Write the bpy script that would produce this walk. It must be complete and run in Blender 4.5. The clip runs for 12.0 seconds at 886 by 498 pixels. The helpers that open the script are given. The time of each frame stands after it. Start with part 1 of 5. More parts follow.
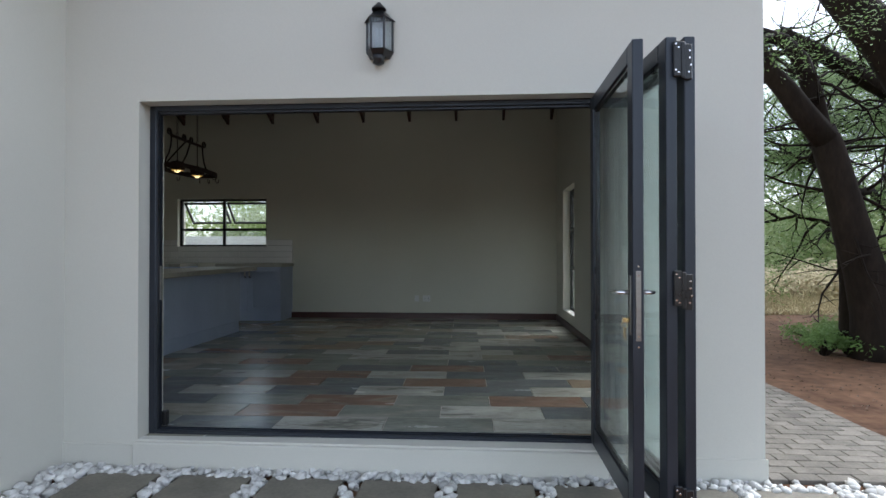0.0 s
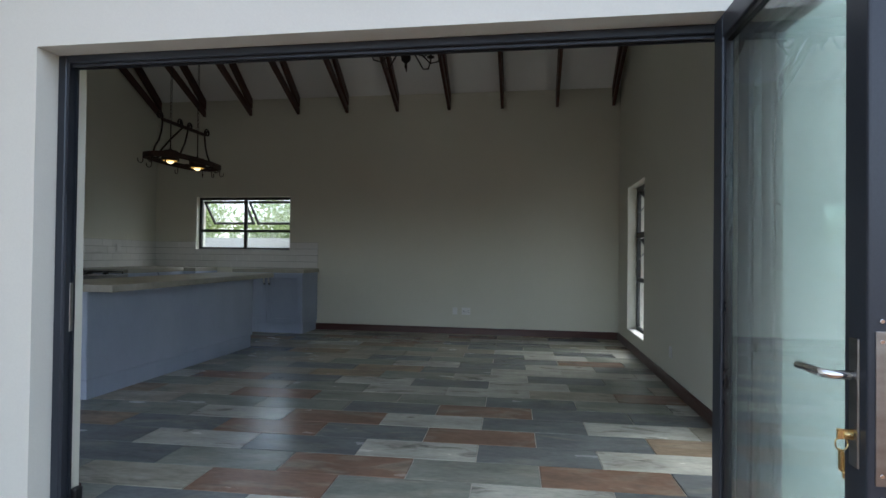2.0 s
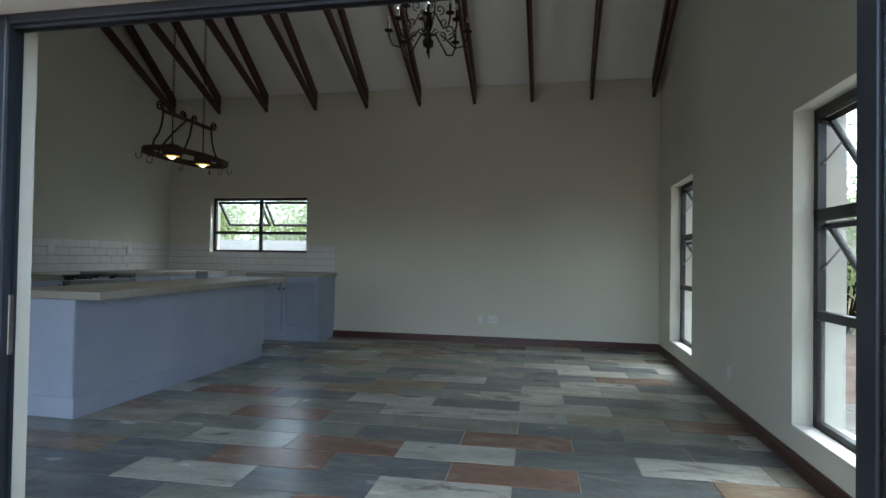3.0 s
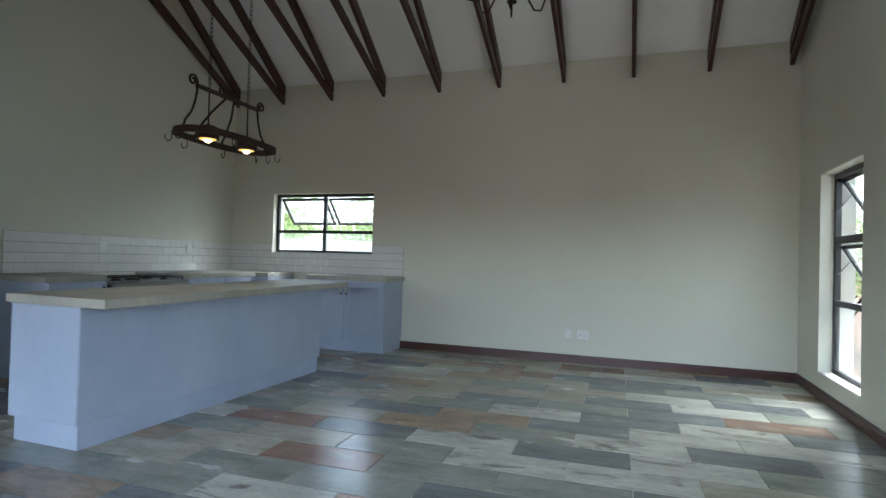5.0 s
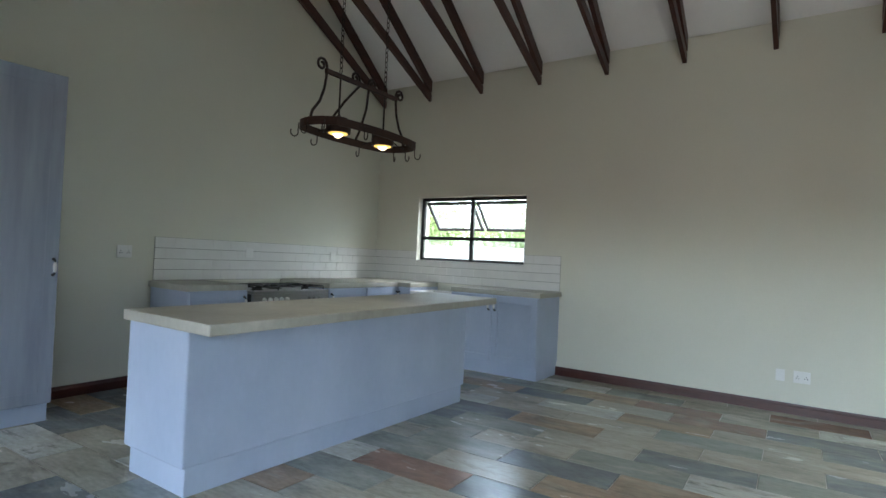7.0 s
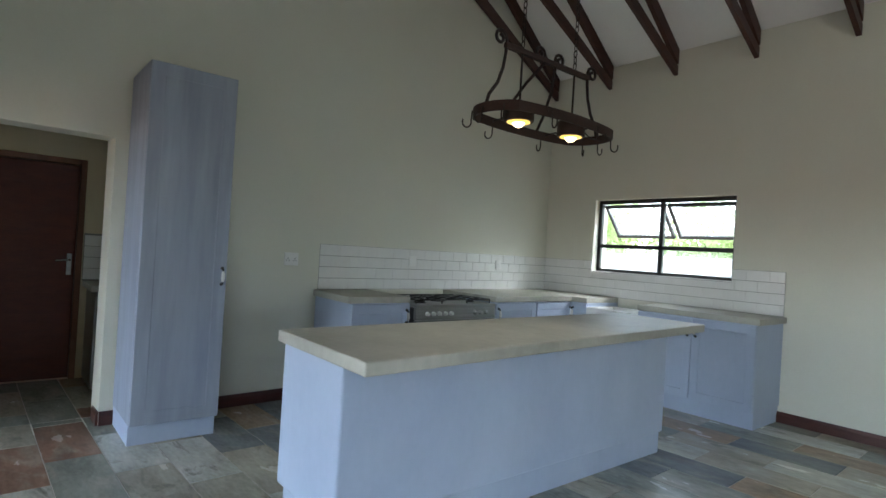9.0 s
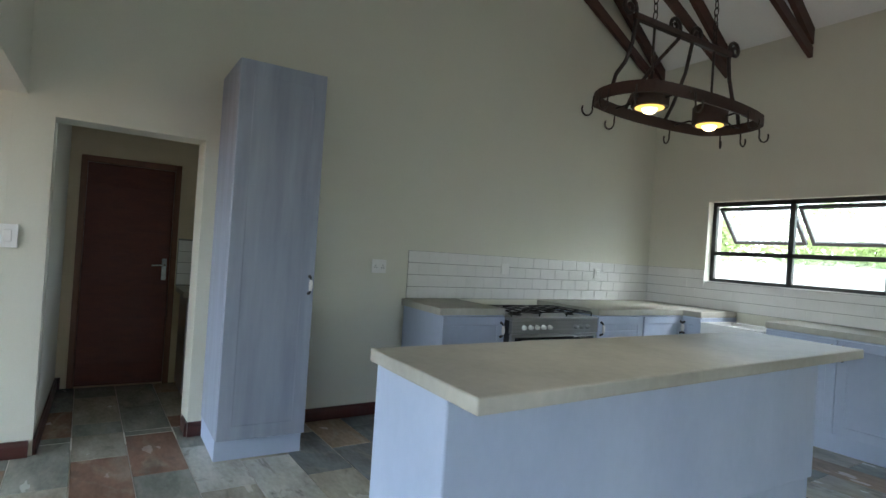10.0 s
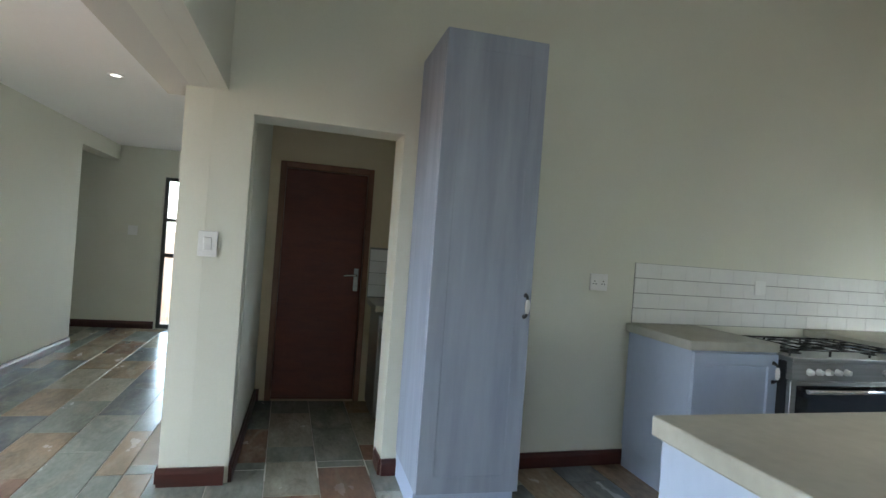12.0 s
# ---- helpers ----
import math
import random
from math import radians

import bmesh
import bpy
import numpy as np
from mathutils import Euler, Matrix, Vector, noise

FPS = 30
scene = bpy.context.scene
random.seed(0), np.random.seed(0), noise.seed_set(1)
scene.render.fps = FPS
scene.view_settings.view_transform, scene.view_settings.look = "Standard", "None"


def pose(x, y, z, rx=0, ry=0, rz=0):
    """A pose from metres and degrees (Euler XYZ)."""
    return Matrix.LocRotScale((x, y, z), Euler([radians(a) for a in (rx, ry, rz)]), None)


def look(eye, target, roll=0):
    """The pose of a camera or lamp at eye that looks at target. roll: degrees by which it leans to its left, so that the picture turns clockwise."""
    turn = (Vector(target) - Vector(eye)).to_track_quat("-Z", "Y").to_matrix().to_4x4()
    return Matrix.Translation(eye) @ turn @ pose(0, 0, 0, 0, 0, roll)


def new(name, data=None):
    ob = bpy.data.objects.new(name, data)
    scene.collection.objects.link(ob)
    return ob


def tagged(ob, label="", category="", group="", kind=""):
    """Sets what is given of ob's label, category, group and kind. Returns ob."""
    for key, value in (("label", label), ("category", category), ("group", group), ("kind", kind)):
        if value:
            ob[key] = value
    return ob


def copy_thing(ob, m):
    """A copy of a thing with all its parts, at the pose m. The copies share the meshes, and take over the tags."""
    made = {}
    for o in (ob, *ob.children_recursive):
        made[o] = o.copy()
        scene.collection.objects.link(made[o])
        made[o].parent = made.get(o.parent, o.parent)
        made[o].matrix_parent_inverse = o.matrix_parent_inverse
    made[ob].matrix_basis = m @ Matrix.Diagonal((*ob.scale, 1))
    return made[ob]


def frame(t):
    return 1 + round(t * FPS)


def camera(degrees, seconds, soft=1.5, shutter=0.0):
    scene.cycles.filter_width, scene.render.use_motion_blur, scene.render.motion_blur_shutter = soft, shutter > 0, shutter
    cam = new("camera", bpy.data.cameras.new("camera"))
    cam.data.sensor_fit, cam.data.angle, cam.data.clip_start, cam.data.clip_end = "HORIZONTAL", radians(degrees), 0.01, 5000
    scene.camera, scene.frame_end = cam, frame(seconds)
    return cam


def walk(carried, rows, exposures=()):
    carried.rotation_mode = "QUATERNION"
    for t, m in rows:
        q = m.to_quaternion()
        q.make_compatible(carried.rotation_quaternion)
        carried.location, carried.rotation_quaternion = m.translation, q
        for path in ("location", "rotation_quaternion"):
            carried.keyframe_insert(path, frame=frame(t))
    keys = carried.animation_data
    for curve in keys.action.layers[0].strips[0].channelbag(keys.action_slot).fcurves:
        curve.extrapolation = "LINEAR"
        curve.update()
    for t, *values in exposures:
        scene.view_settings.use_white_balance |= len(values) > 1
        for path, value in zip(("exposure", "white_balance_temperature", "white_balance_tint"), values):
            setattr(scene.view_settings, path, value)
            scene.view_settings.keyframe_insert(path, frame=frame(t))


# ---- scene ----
cam = camera(77.5, 12.0)
PATH = [
    (0, (0.036, 0.482, 1.151), (-0.1, 2.477, 1.168), -0.0),
    (0.5, (0.053, 0.772, 1.16), (-0.123, 2.765, 1.18), 0.2),
    (1, (0.063, 1.084, 1.187), (-0.161, 3.071, 1.21), 0.3),
    (1.5, (0.051, 1.398, 1.202), (-0.216, 3.38, 1.226), 0.5),
    (2, (0.027, 1.696, 1.214), (-0.279, 3.673, 1.239), 0.7),
    (2.5, (-0.001, 1.991, 1.225), (-0.354, 3.959, 1.253), 0.7),
    (3, (-0.074, 2.238, 1.23), (-0.464, 4.199, 1.264), 0.9),
    (5, (-0.322, 3.241, 1.24), (-0.983, 5.128, 1.277), 1.6),
    (5.5, (-0.415, 3.48, 1.25), (-1.173, 5.33, 1.286), 1.8),
    (6, (-0.521, 3.682, 1.276), (-1.4, 5.479, 1.31), 2.2),
    (6.5, (-0.654, 3.892, 1.301), (-1.657, 5.622, 1.335), 2.4),
    (7, (-0.804, 4.056, 1.328), (-1.936, 5.705, 1.359), 2.6),
    (9, (-1.414, 4.488, 1.395), (-2.959, 5.759, 1.407), 3.5),
    (9.5, (-1.611, 4.554, 1.41), (-3.239, 5.716, 1.419), 3.7),
    (10, (-1.812, 4.601, 1.408), (-3.52, 5.642, 1.419), 3.8),
    (10.5, (-2.028, 4.615, 1.412), (-3.807, 5.53, 1.415), 3.9),
    (11, (-2.251, 4.629, 1.4), (-4.091, 5.412, 1.405), 4.0),
    (11.5, (-2.481, 4.626, 1.407), (-4.377, 5.263, 1.408), 4.1),
    (12, (-2.682, 4.613, 1.399), (-4.621, 5.101, 1.4), 4.2),
]
EXPOSURES = [(0.0, 1.44, 6100, 9), (1.5, 1.80, 6050, 9), (2.5, 2.20, 5900, 9), (3.2, 2.57, 5800, 7), (5.0, 3.40, 5750, 7), (6.0, 3.57, 5800, 7), (9.0, 3.80, 5900, 7), (10.5, 3.87, 5980, 6), (11.3, 3.93, 6050, 6), (12.0, 4.10, 6100, 6)]
walk(cam, [(t, look(eye, target, roll)) for t, eye, target, roll in PATH], EXPOSURES)

# ---- world and sun ----
world = bpy.data.worlds.new("world")
scene.world = world
world.use_nodes = True
wn = world.node_tree
sky = wn.nodes.new("ShaderNodeTexSky")
sky.sky_type = "NISHITA"
sky.sun_disc = False
SUN_HIGH, SUN_ROUND = 52.0, 52.0
sky.sun_elevation, sky.sun_rotation = radians(SUN_HIGH), radians(SUN_ROUND)
sky.dust_density, sky.air_density = 1.6, 1.0
haze = wn.nodes.new("ShaderNodeHueSaturation")   # thin high cloud
haze.inputs["Saturation"].default_value = 0.5
wn.links.new(sky.outputs[0], haze.inputs["Color"])
wn.links.new(haze.outputs[0], wn.nodes["Background"].inputs[0])
wn.nodes["Background"].inputs[1].default_value = 0.15
sun = new("sun", bpy.data.lights.new("sun", "SUN"))
sun.data.energy, sun.data.angle, sun.data.color = 1.35, radians(45), (1.0, 0.98, 0.95)
sun.matrix_world = look((20 * math.sin(radians(SUN_ROUND)), 20 * math.cos(radians(SUN_ROUND)), 20 * math.tan(radians(SUN_HIGH))), (0, 0, 0))


def lamp(name, kind, at, watts, size, colour):
    """A lit bulb; a spot shines straight down."""
    ob = new(name, bpy.data.lights.new(name, kind))
    ob.location = at
    ob.data.energy, ob.data.shadow_soft_size, ob.data.color = watts, size, colour
    return ob


lamp("chandelier_bulb", "POINT", (-1.47, 7.295, 3.83), 1.5, 0.05, (1.0, 0.95, 0.84))
RACK = (-3.475, 6.88, 2.12)
for dy in (-0.225, 0.225):
    spot = lamp("pot_rack_bulb", "SPOT", (RACK[0], RACK[1] + dy, RACK[2] - 0.04), 0.6, 0.03, (1.0, 0.92, 0.76))
    spot.data.spot_size, spot.data.spot_blend = radians(125), 0.8

# ---- materials ----
def mat(name, c1, c2, rough=0.6, metal=0.0, scale=3.0, fine=60.0, bump=0.05, mix_fine=0.35, rough_var=0.1,
        stretch=(1, 1, 1), coat=0.0, per_object=0.0):
    """A surface of two tones: broad stains and fine grain, with relief and uneven gloss."""
    m = bpy.data.materials.new(name)
    m.use_nodes = True
    nt = m.node_tree
    bsdf = nt.nodes["Principled BSDF"]
    tc = nt.nodes.new("ShaderNodeTexCoord")
    mp = nt.nodes.new("ShaderNodeMapping")
    mp.inputs["Scale"].default_value = stretch
    nt.links.new(tc.outputs["Object"], mp.inputs["Vector"])
    info = nt.nodes.new("ShaderNodeObjectInfo")
    mul = nt.nodes.new("ShaderNodeMath")
    mul.operation = "MULTIPLY"
    mul.inputs[1].default_value = 37.0
    nt.links.new(info.outputs["Random"], mul.inputs[0])
    nt.links.new(mul.outputs[0], mp.inputs["Location"])
    broad = nt.nodes.new("ShaderNodeTexNoise")
    broad.inputs["Scale"].default_value = scale
    broad.inputs["Detail"].default_value = 4
    grain = nt.nodes.new("ShaderNodeTexNoise")
    grain.inputs["Scale"].default_value = fine
    grain.inputs["Detail"].default_value = 3
    for n in (broad, grain):
        nt.links.new(mp.outputs[0], n.inputs["Vector"])
    both = nt.nodes.new("ShaderNodeMix")
    both.inputs[0].default_value = mix_fine
    nt.links.new(broad.outputs[0], both.inputs[2])
    nt.links.new(grain.outputs[0], both.inputs[3])
    ramp = nt.nodes.new("ShaderNodeValToRGB")
    ramp.color_ramp.elements[0].position, ramp.color_ramp.elements[1].position = 0.3, 0.7
    ramp.color_ramp.elements[0].color, ramp.color_ramp.elements[1].color = (*c1, 1), (*c2, 1)
    nt.links.new(both.outputs[0], ramp.inputs[0])
    colour = ramp.outputs[0]
    if per_object:
        hsv = nt.nodes.new("ShaderNodeHueSaturation")
        rng = nt.nodes.new("ShaderNodeMapRange")
        rng.inputs["To Min"].default_value, rng.inputs["To Max"].default_value = 1 - per_object, 1 + per_object
        nt.links.new(info.outputs["Random"], rng.inputs[0])
        nt.links.new(rng.outputs[0], hsv.inputs["Value"])
        nt.links.new(colour, hsv.inputs["Color"])
        colour = hsv.outputs[0]
    nt.links.new(colour, bsdf.inputs["Base Color"])
    rr = nt.nodes.new("ShaderNodeMapRange")
    rr.inputs["To Min"].default_value, rr.inputs["To Max"].default_value = max(rough - rough_var, 0.02), min(rough + rough_var, 1)
    nt.links.new(broad.outputs[0], rr.inputs[0])
    nt.links.new(rr.outputs[0], bsdf.inputs["Roughness"])
    bsdf.inputs["Metallic"].default_value = metal
    bsdf.inputs["Coat Weight"].default_value = coat
    if bump:
        b = nt.nodes.new("ShaderNodeBump")
        b.inputs["Strength"].default_value, b.inputs["Distance"].default_value = bump, 0.01
        nt.links.new(both.outputs[0], b.inputs["Height"])
        nt.links.new(b.outputs[0], bsdf.inputs["Normal"])
    return m


def glass_mat(name, tint=(0.9, 0.97, 0.94), rough=0.0, milky=0.0):
    m = bpy.data.materials.new(name)
    m.use_nodes = True
    b = m.node_tree.nodes["Principled BSDF"]
    b.inputs["Base Color"].default_value = (*tint, 1)
    b.inputs["Transmission Weight"].default_value = 1
    b.inputs["Roughness"].default_value, b.inputs["IOR"].default_value = rough, 1.45
    if milky:
        nt = m.node_tree
        film = nt.nodes.new("ShaderNodeBsdfTranslucent")
        film.inputs[0].default_value = (0.8, 0.8, 0.76, 1)
        tc = nt.nodes.new("ShaderNodeTexCoord")
        n = nt.nodes.new("ShaderNodeTexNoise")
        n.inputs["Scale"].default_value, n.inputs["Detail"].default_value = 2.5, 6
        nt.links.new(tc.outputs["Object"], n.inputs["Vector"])
        r = nt.nodes.new("ShaderNodeMapRange")
        r.inputs["From Min"].default_value, r.inputs["From Max"].default_value = 0.35, 0.7
        r.inputs["To Min"].default_value, r.inputs["To Max"].default_value = milky * 0.5, milky * 1.5
        nt.links.new(n.outputs[0], r.inputs[0])
        mix = nt.nodes.new("ShaderNodeMixShader")
        nt.links.new(r.outputs[0], mix.inputs[0])
        nt.links.new(b.outputs[0], mix.inputs[1])
        nt.links.new(film.outputs[0], mix.inputs[2])
        nt.links.new(mix.outputs[0], nt.nodes["Material Output"].inputs[0])
    return m


def glow_mat(name, colour, strength):
    m = bpy.data.materials.new(name)
    m.use_nodes = True
    b = m.node_tree.nodes["Principled BSDF"]
    b.inputs["Base Color"].default_value = (*colour, 1)
    b.inputs["Emission Color"].default_value = (*colour, 1)
    b.inputs["Emission Strength"].default_value = strength
    return m


def slate_mat(name, tint, pale, stain):
    """Slate-look tile of one tone, with cloudy veins, dark mineral streaks and a satin glaze."""
    m = mat(name, (0.3, 0.3, 0.3), (0.9, 0.9, 0.9), 0.24, scale=5, fine=38, bump=0.05, rough_var=0.09, stretch=(0.5, 1.3, 1))
    nt = m.node_tree
    bsdf = nt.nodes["Principled BSDF"]
    cloud = next(n for n in nt.nodes if n.type == "VALTORGB")
    vein = nt.nodes.new("ShaderNodeTexNoise")
    vein.inputs["Scale"].default_value, vein.inputs["Detail"].default_value, vein.inputs["Distortion"].default_value = 3.2, 7, 1.6
    nt.links.new(next(n for n in nt.nodes if n.type == "MAPPING").outputs[0], vein.inputs["Vector"])
    vr = nt.nodes.new("ShaderNodeValToRGB")
    vr.color_ramp.elements[0].position, vr.color_ramp.elements[1].position = 0.52, 0.68
    vr.color_ramp.elements[0].color, vr.color_ramp.elements[1].color = (0, 0, 0, 1), (pale, pale, pale, 1)
    nt.links.new(vein.outputs[0], vr.inputs[0])
    veined = nt.nodes.new("ShaderNodeMix")
    veined.data_type = "RGBA"
    veined.inputs[7].default_value = (0.33, 0.312, 0.25, 1)
    nt.links.new(vr.outputs[0], veined.inputs[0])
    veined.inputs[6].default_value = (*tint, 1)
    mul = nt.nodes.new("ShaderNodeMix")
    mul.data_type, mul.blend_type = "RGBA", "MULTIPLY"
    mul.inputs[0].default_value = 0.75
    nt.links.new(veined.outputs[2], mul.inputs[6])
    nt.links.new(cloud.outputs[0], mul.inputs[7])
    gain = nt.nodes.new("ShaderNodeHueSaturation")
    gain.inputs["Value"].default_value = 1.75
    # dark mineral streaks along some tiles
    streak = nt.nodes.new("ShaderNodeTexNoise")
    streak.inputs["Scale"].default_value, streak.inputs["Detail"].default_value, streak.inputs["Distortion"].default_value = 4.5, 8, 0.7
    streak.inputs["Roughness"].default_value = 0.65
    nt.links.new(next(n for n in nt.nodes if n.type == "MAPPING").outputs[0], streak.inputs["Vector"])
    sr = nt.nodes.new("ShaderNodeValToRGB")
    sr.color_ramp.elements[0].position, sr.color_ramp.elements[1].position = 0.56, 0.66
    sr.color_ramp.elements[0].color, sr.color_ramp.elements[1].color = (0, 0, 0, 1), (stain, stain, stain, 1)
    nt.links.new(streak.outputs[0], sr.inputs[0])
    dark = nt.nodes.new("ShaderNodeMix")
    dark.data_type = "RGBA"
    dark.inputs[7].default_value = (0.055, 0.052, 0.042, 1)
    nt.links.new(sr.outputs[0], dark.inputs[0])
    nt.links.new(mul.outputs[2], dark.inputs[6])
    nt.links.new(dark.outputs[2], gain.inputs["Color"])
    nt.links.new(gain.outputs[0], bsdf.inputs["Base Color"])
    return m


# the tan puts the laundry's warm light into the plaster colour
M_LAUNDRY = mat("warm_lit_plaster", (0.55, 0.46, 0.31), (0.60, 0.51, 0.35), 0.7, scale=0.8, fine=90, bump=0.05)
M_WALL = mat("plaster_inside", (0.62, 0.615, 0.525), (0.67, 0.665, 0.575), 0.65, scale=0.8, fine=90, bump=0.05)
M_OUT = mat("plaster_outside", (0.585, 0.57, 0.51), (0.64, 0.625, 0.56), 0.85, scale=0.7, fine=120, bump=0.12)
M_CEIL = mat("ceiling_board", (0.84, 0.835, 0.82), (0.89, 0.885, 0.87), 0.8, scale=0.6, fine=40, bump=0.02)
M_HALLCEIL = mat("hall_ceiling", (0.84, 0.84, 0.83), (0.89, 0.89, 0.88), 0.8, scale=0.6, fine=40, bump=0.02)
M_TIMBER = mat("stained_timber", (0.032, 0.0105, 0.007), (0.08, 0.027, 0.017), 0.42, scale=2.5, fine=18, bump=0.15, stretch=(6, 0.6, 6))
M_SKIRT = mat("stained_skirting", (0.036, 0.009, 0.007), (0.07, 0.018, 0.013), 0.35, scale=3, fine=20, bump=0.08, stretch=(1, 1, 8))
M_DOOR = mat("meranti_door", (0.07, 0.0135, 0.007), (0.13, 0.029, 0.015), 0.55, scale=2, fine=14, bump=0.1, stretch=(4, 1, 14))
M_DOORFRAME = mat("meranti_frame", (0.13, 0.055, 0.03), (0.2, 0.09, 0.05), 0.45, scale=3, fine=16, bump=0.1, stretch=(8, 8, 0.8))
SLATE = {"D": slate_mat("charcoal_slate", (0.14, 0.153, 0.155), 0.3, 0.3), "G": slate_mat("grey_slate", (0.215, 0.225, 0.195), 0.4, 0.35),
         "L": slate_mat("pale_slate", (0.40, 0.40, 0.35), 0.3, 0.75), "S": slate_mat("buff_slate", (0.31, 0.295, 0.235), 0.5, 0.45),
         "B": slate_mat("rust_slate", (0.205, 0.13, 0.092), 0.45, 0.35), "T": slate_mat("tan_slate", (0.25, 0.19, 0.13), 0.4, 0.4)}
M_GROUT = mat("grout", (0.4, 0.37, 0.31), (0.5, 0.46, 0.4), 0.9, scale=4, fine=150, bump=0.1)
M_CAB = mat("limewashed_board", (0.355, 0.415, 0.545), (0.43, 0.495, 0.62), 0.5, scale=2.2, fine=26, bump=0.03, stretch=(1.0, 1.0, 0.6), mix_fine=0.2)
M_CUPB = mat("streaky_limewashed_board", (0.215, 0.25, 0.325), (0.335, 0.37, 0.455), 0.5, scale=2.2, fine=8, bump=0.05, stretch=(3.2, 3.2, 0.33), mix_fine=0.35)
M_TOP = mat("cast_concrete_top", (0.29, 0.28, 0.235), (0.48, 0.465, 0.40), 0.55, scale=1.5, fine=24, bump=0.03, mix_fine=0.18)
M_SUB = mat("glazed_white_tile", (0.70, 0.70, 0.68), (0.77, 0.77, 0.75), 0.12, scale=2, fine=20, bump=0.03, rough_var=0.05)
M_SUBGROUT = mat("tile_grout", (0.2, 0.2, 0.19), (0.28, 0.28, 0.26), 0.9, scale=5, fine=120)
M_FRAME = mat("black_aluminium", (0.012, 0.014, 0.014), (0.022, 0.024, 0.024), 0.4, scale=3, fine=120, bump=0.02)
M_ALU = mat("charcoal_aluminium", (0.022, 0.027, 0.036), (0.034, 0.04, 0.052), 0.36, metal=0.3, scale=3, fine=160, bump=0.03)
M_STEEL = mat("brushed_steel", (0.26, 0.26, 0.255), (0.36, 0.36, 0.35), 0.32, metal=1, scale=2, fine=30, bump=0.02, stretch=(0.5, 6, 25))
M_CHROME = mat("chrome", (0.7, 0.7, 0.7), (0.8, 0.8, 0.8), 0.12, metal=1, scale=5, fine=60, bump=0.0)
M_BRASS = mat("brass", (0.65, 0.5, 0.22), (0.75, 0.6, 0.3), 0.25, metal=1, scale=20, fine=100, bump=0.02)
M_IRON = mat("wrought_iron", (0.012, 0.009, 0.008), (0.035, 0.022, 0.017), 0.5, metal=0.4, scale=12, fine=90, bump=0.2)
M_RUST = mat("rusty_iron_band", (0.02, 0.0105, 0.008), (0.05, 0.024, 0.016), 0.6, metal=0.3, scale=9, fine=70, bump=0.2)
M_PORC = mat("white_porcelain", (0.76, 0.76, 0.74), (0.82, 0.82, 0.8), 0.15, scale=3, fine=30, bump=0.0)
M_PLAST = mat("white_plastic", (0.72, 0.72, 0.7), (0.78, 0.78, 0.76), 0.4, scale=5, fine=60, bump=0.0)
M_BLACK = mat("black_enamel", (0.008, 0.008, 0.009), (0.016, 0.016, 0.017), 0.3, scale=10, fine=80, bump=0.02)
M_OVENGLASS = mat("oven_glass", (0.01, 0.012, 0.016), (0.016, 0.018, 0.022), 0.06, scale=3, fine=30, bump=0.0, rough_var=0.02)
M_PEBBLE = mat("white_pebble", (0.55, 0.54, 0.51), (0.78, 0.77, 0.74), 0.6, scale=9, fine=60, bump=0.1)
nt = M_PEBBLE.node_tree
geo = nt.nodes.new("ShaderNodeNewGeometry")
vary = nt.nodes.new("ShaderNodeMapRange")
vary.inputs["To Min"].default_value, vary.inputs["To Max"].default_value = 0.6, 1.15
nt.links.new(geo.outputs["Random Per Island"], vary.inputs[0])
tone_node = nt.nodes.new("ShaderNodeHueSaturation")
nt.links.new(vary.outputs[0], tone_node.inputs["Value"])
nt.links.new(next(n for n in nt.nodes if n.type == "VALTORGB").outputs[0], tone_node.inputs["Color"])
nt.links.new(tone_node.outputs[0], nt.nodes["Principled BSDF"].inputs["Base Color"])
M_SLAB = mat("stepping_slab", (0.125, 0.115, 0.09), (0.24, 0.22, 0.175), 0.8, scale=4, fine=50, bump=0.3)
M_LITTER = mat("leaf_litter", (0.07, 0.045, 0.03), (0.16, 0.11, 0.075), 0.9, scale=9, fine=40, bump=0.0)
M_PAVER = mat("grey_paver", (0.12, 0.11, 0.095), (0.235, 0.215, 0.185), 0.9, scale=7, fine=60, bump=0.5, per_object=0.16)
M_SOIL = mat("red_soil", (0.055, 0.027, 0.015), (0.185, 0.105, 0.062), 0.95, scale=1.3, fine=9, bump=0.5, mix_fine=0.5)
M_BARK = mat("bark", (0.01, 0.0075, 0.006), (0.03, 0.022, 0.017), 0.9, scale=6, fine=30, bump=0.8, stretch=(1, 1, 0.3))
M_LEAF = mat("acacia_leaf", (0.12, 0.22, 0.05), (0.24, 0.37, 0.11), 0.6, scale=3, fine=20, bump=0.0)
M_BUSH = mat("bush_leaf", (0.18, 0.25, 0.08), (0.34, 0.42, 0.17), 0.6, scale=2, fine=20, bump=0.0)
for m in (M_BARK, M_SOIL, M_PAVER):
    m.node_tree.nodes["Principled BSDF"].inputs["Specular IOR Level"].default_value = 0.12
M_STRAW = mat("dry_grass", (0.42, 0.35, 0.2), (0.6, 0.52, 0.34), 0.8, scale=2, fine=20, bump=0.0)
for m_leaf in (M_LEAF, M_BUSH):
    nt = m_leaf.node_tree
    back = nt.nodes.new("ShaderNodeBsdfTranslucent")
    nt.links.new(next(n for n in nt.nodes if n.type == "VALTORGB").outputs[0], back.inputs[0])
    mixed = nt.nodes.new("ShaderNodeMixShader")
    mixed.inputs[0].default_value = 0.45
    nt.links.new(nt.nodes["Principled BSDF"].outputs[0], mixed.inputs[1])
    nt.links.new(back.outputs[0], mixed.inputs[2])
    nt.links.new(mixed.outputs[0], nt.nodes["Material Output"].inputs[0])
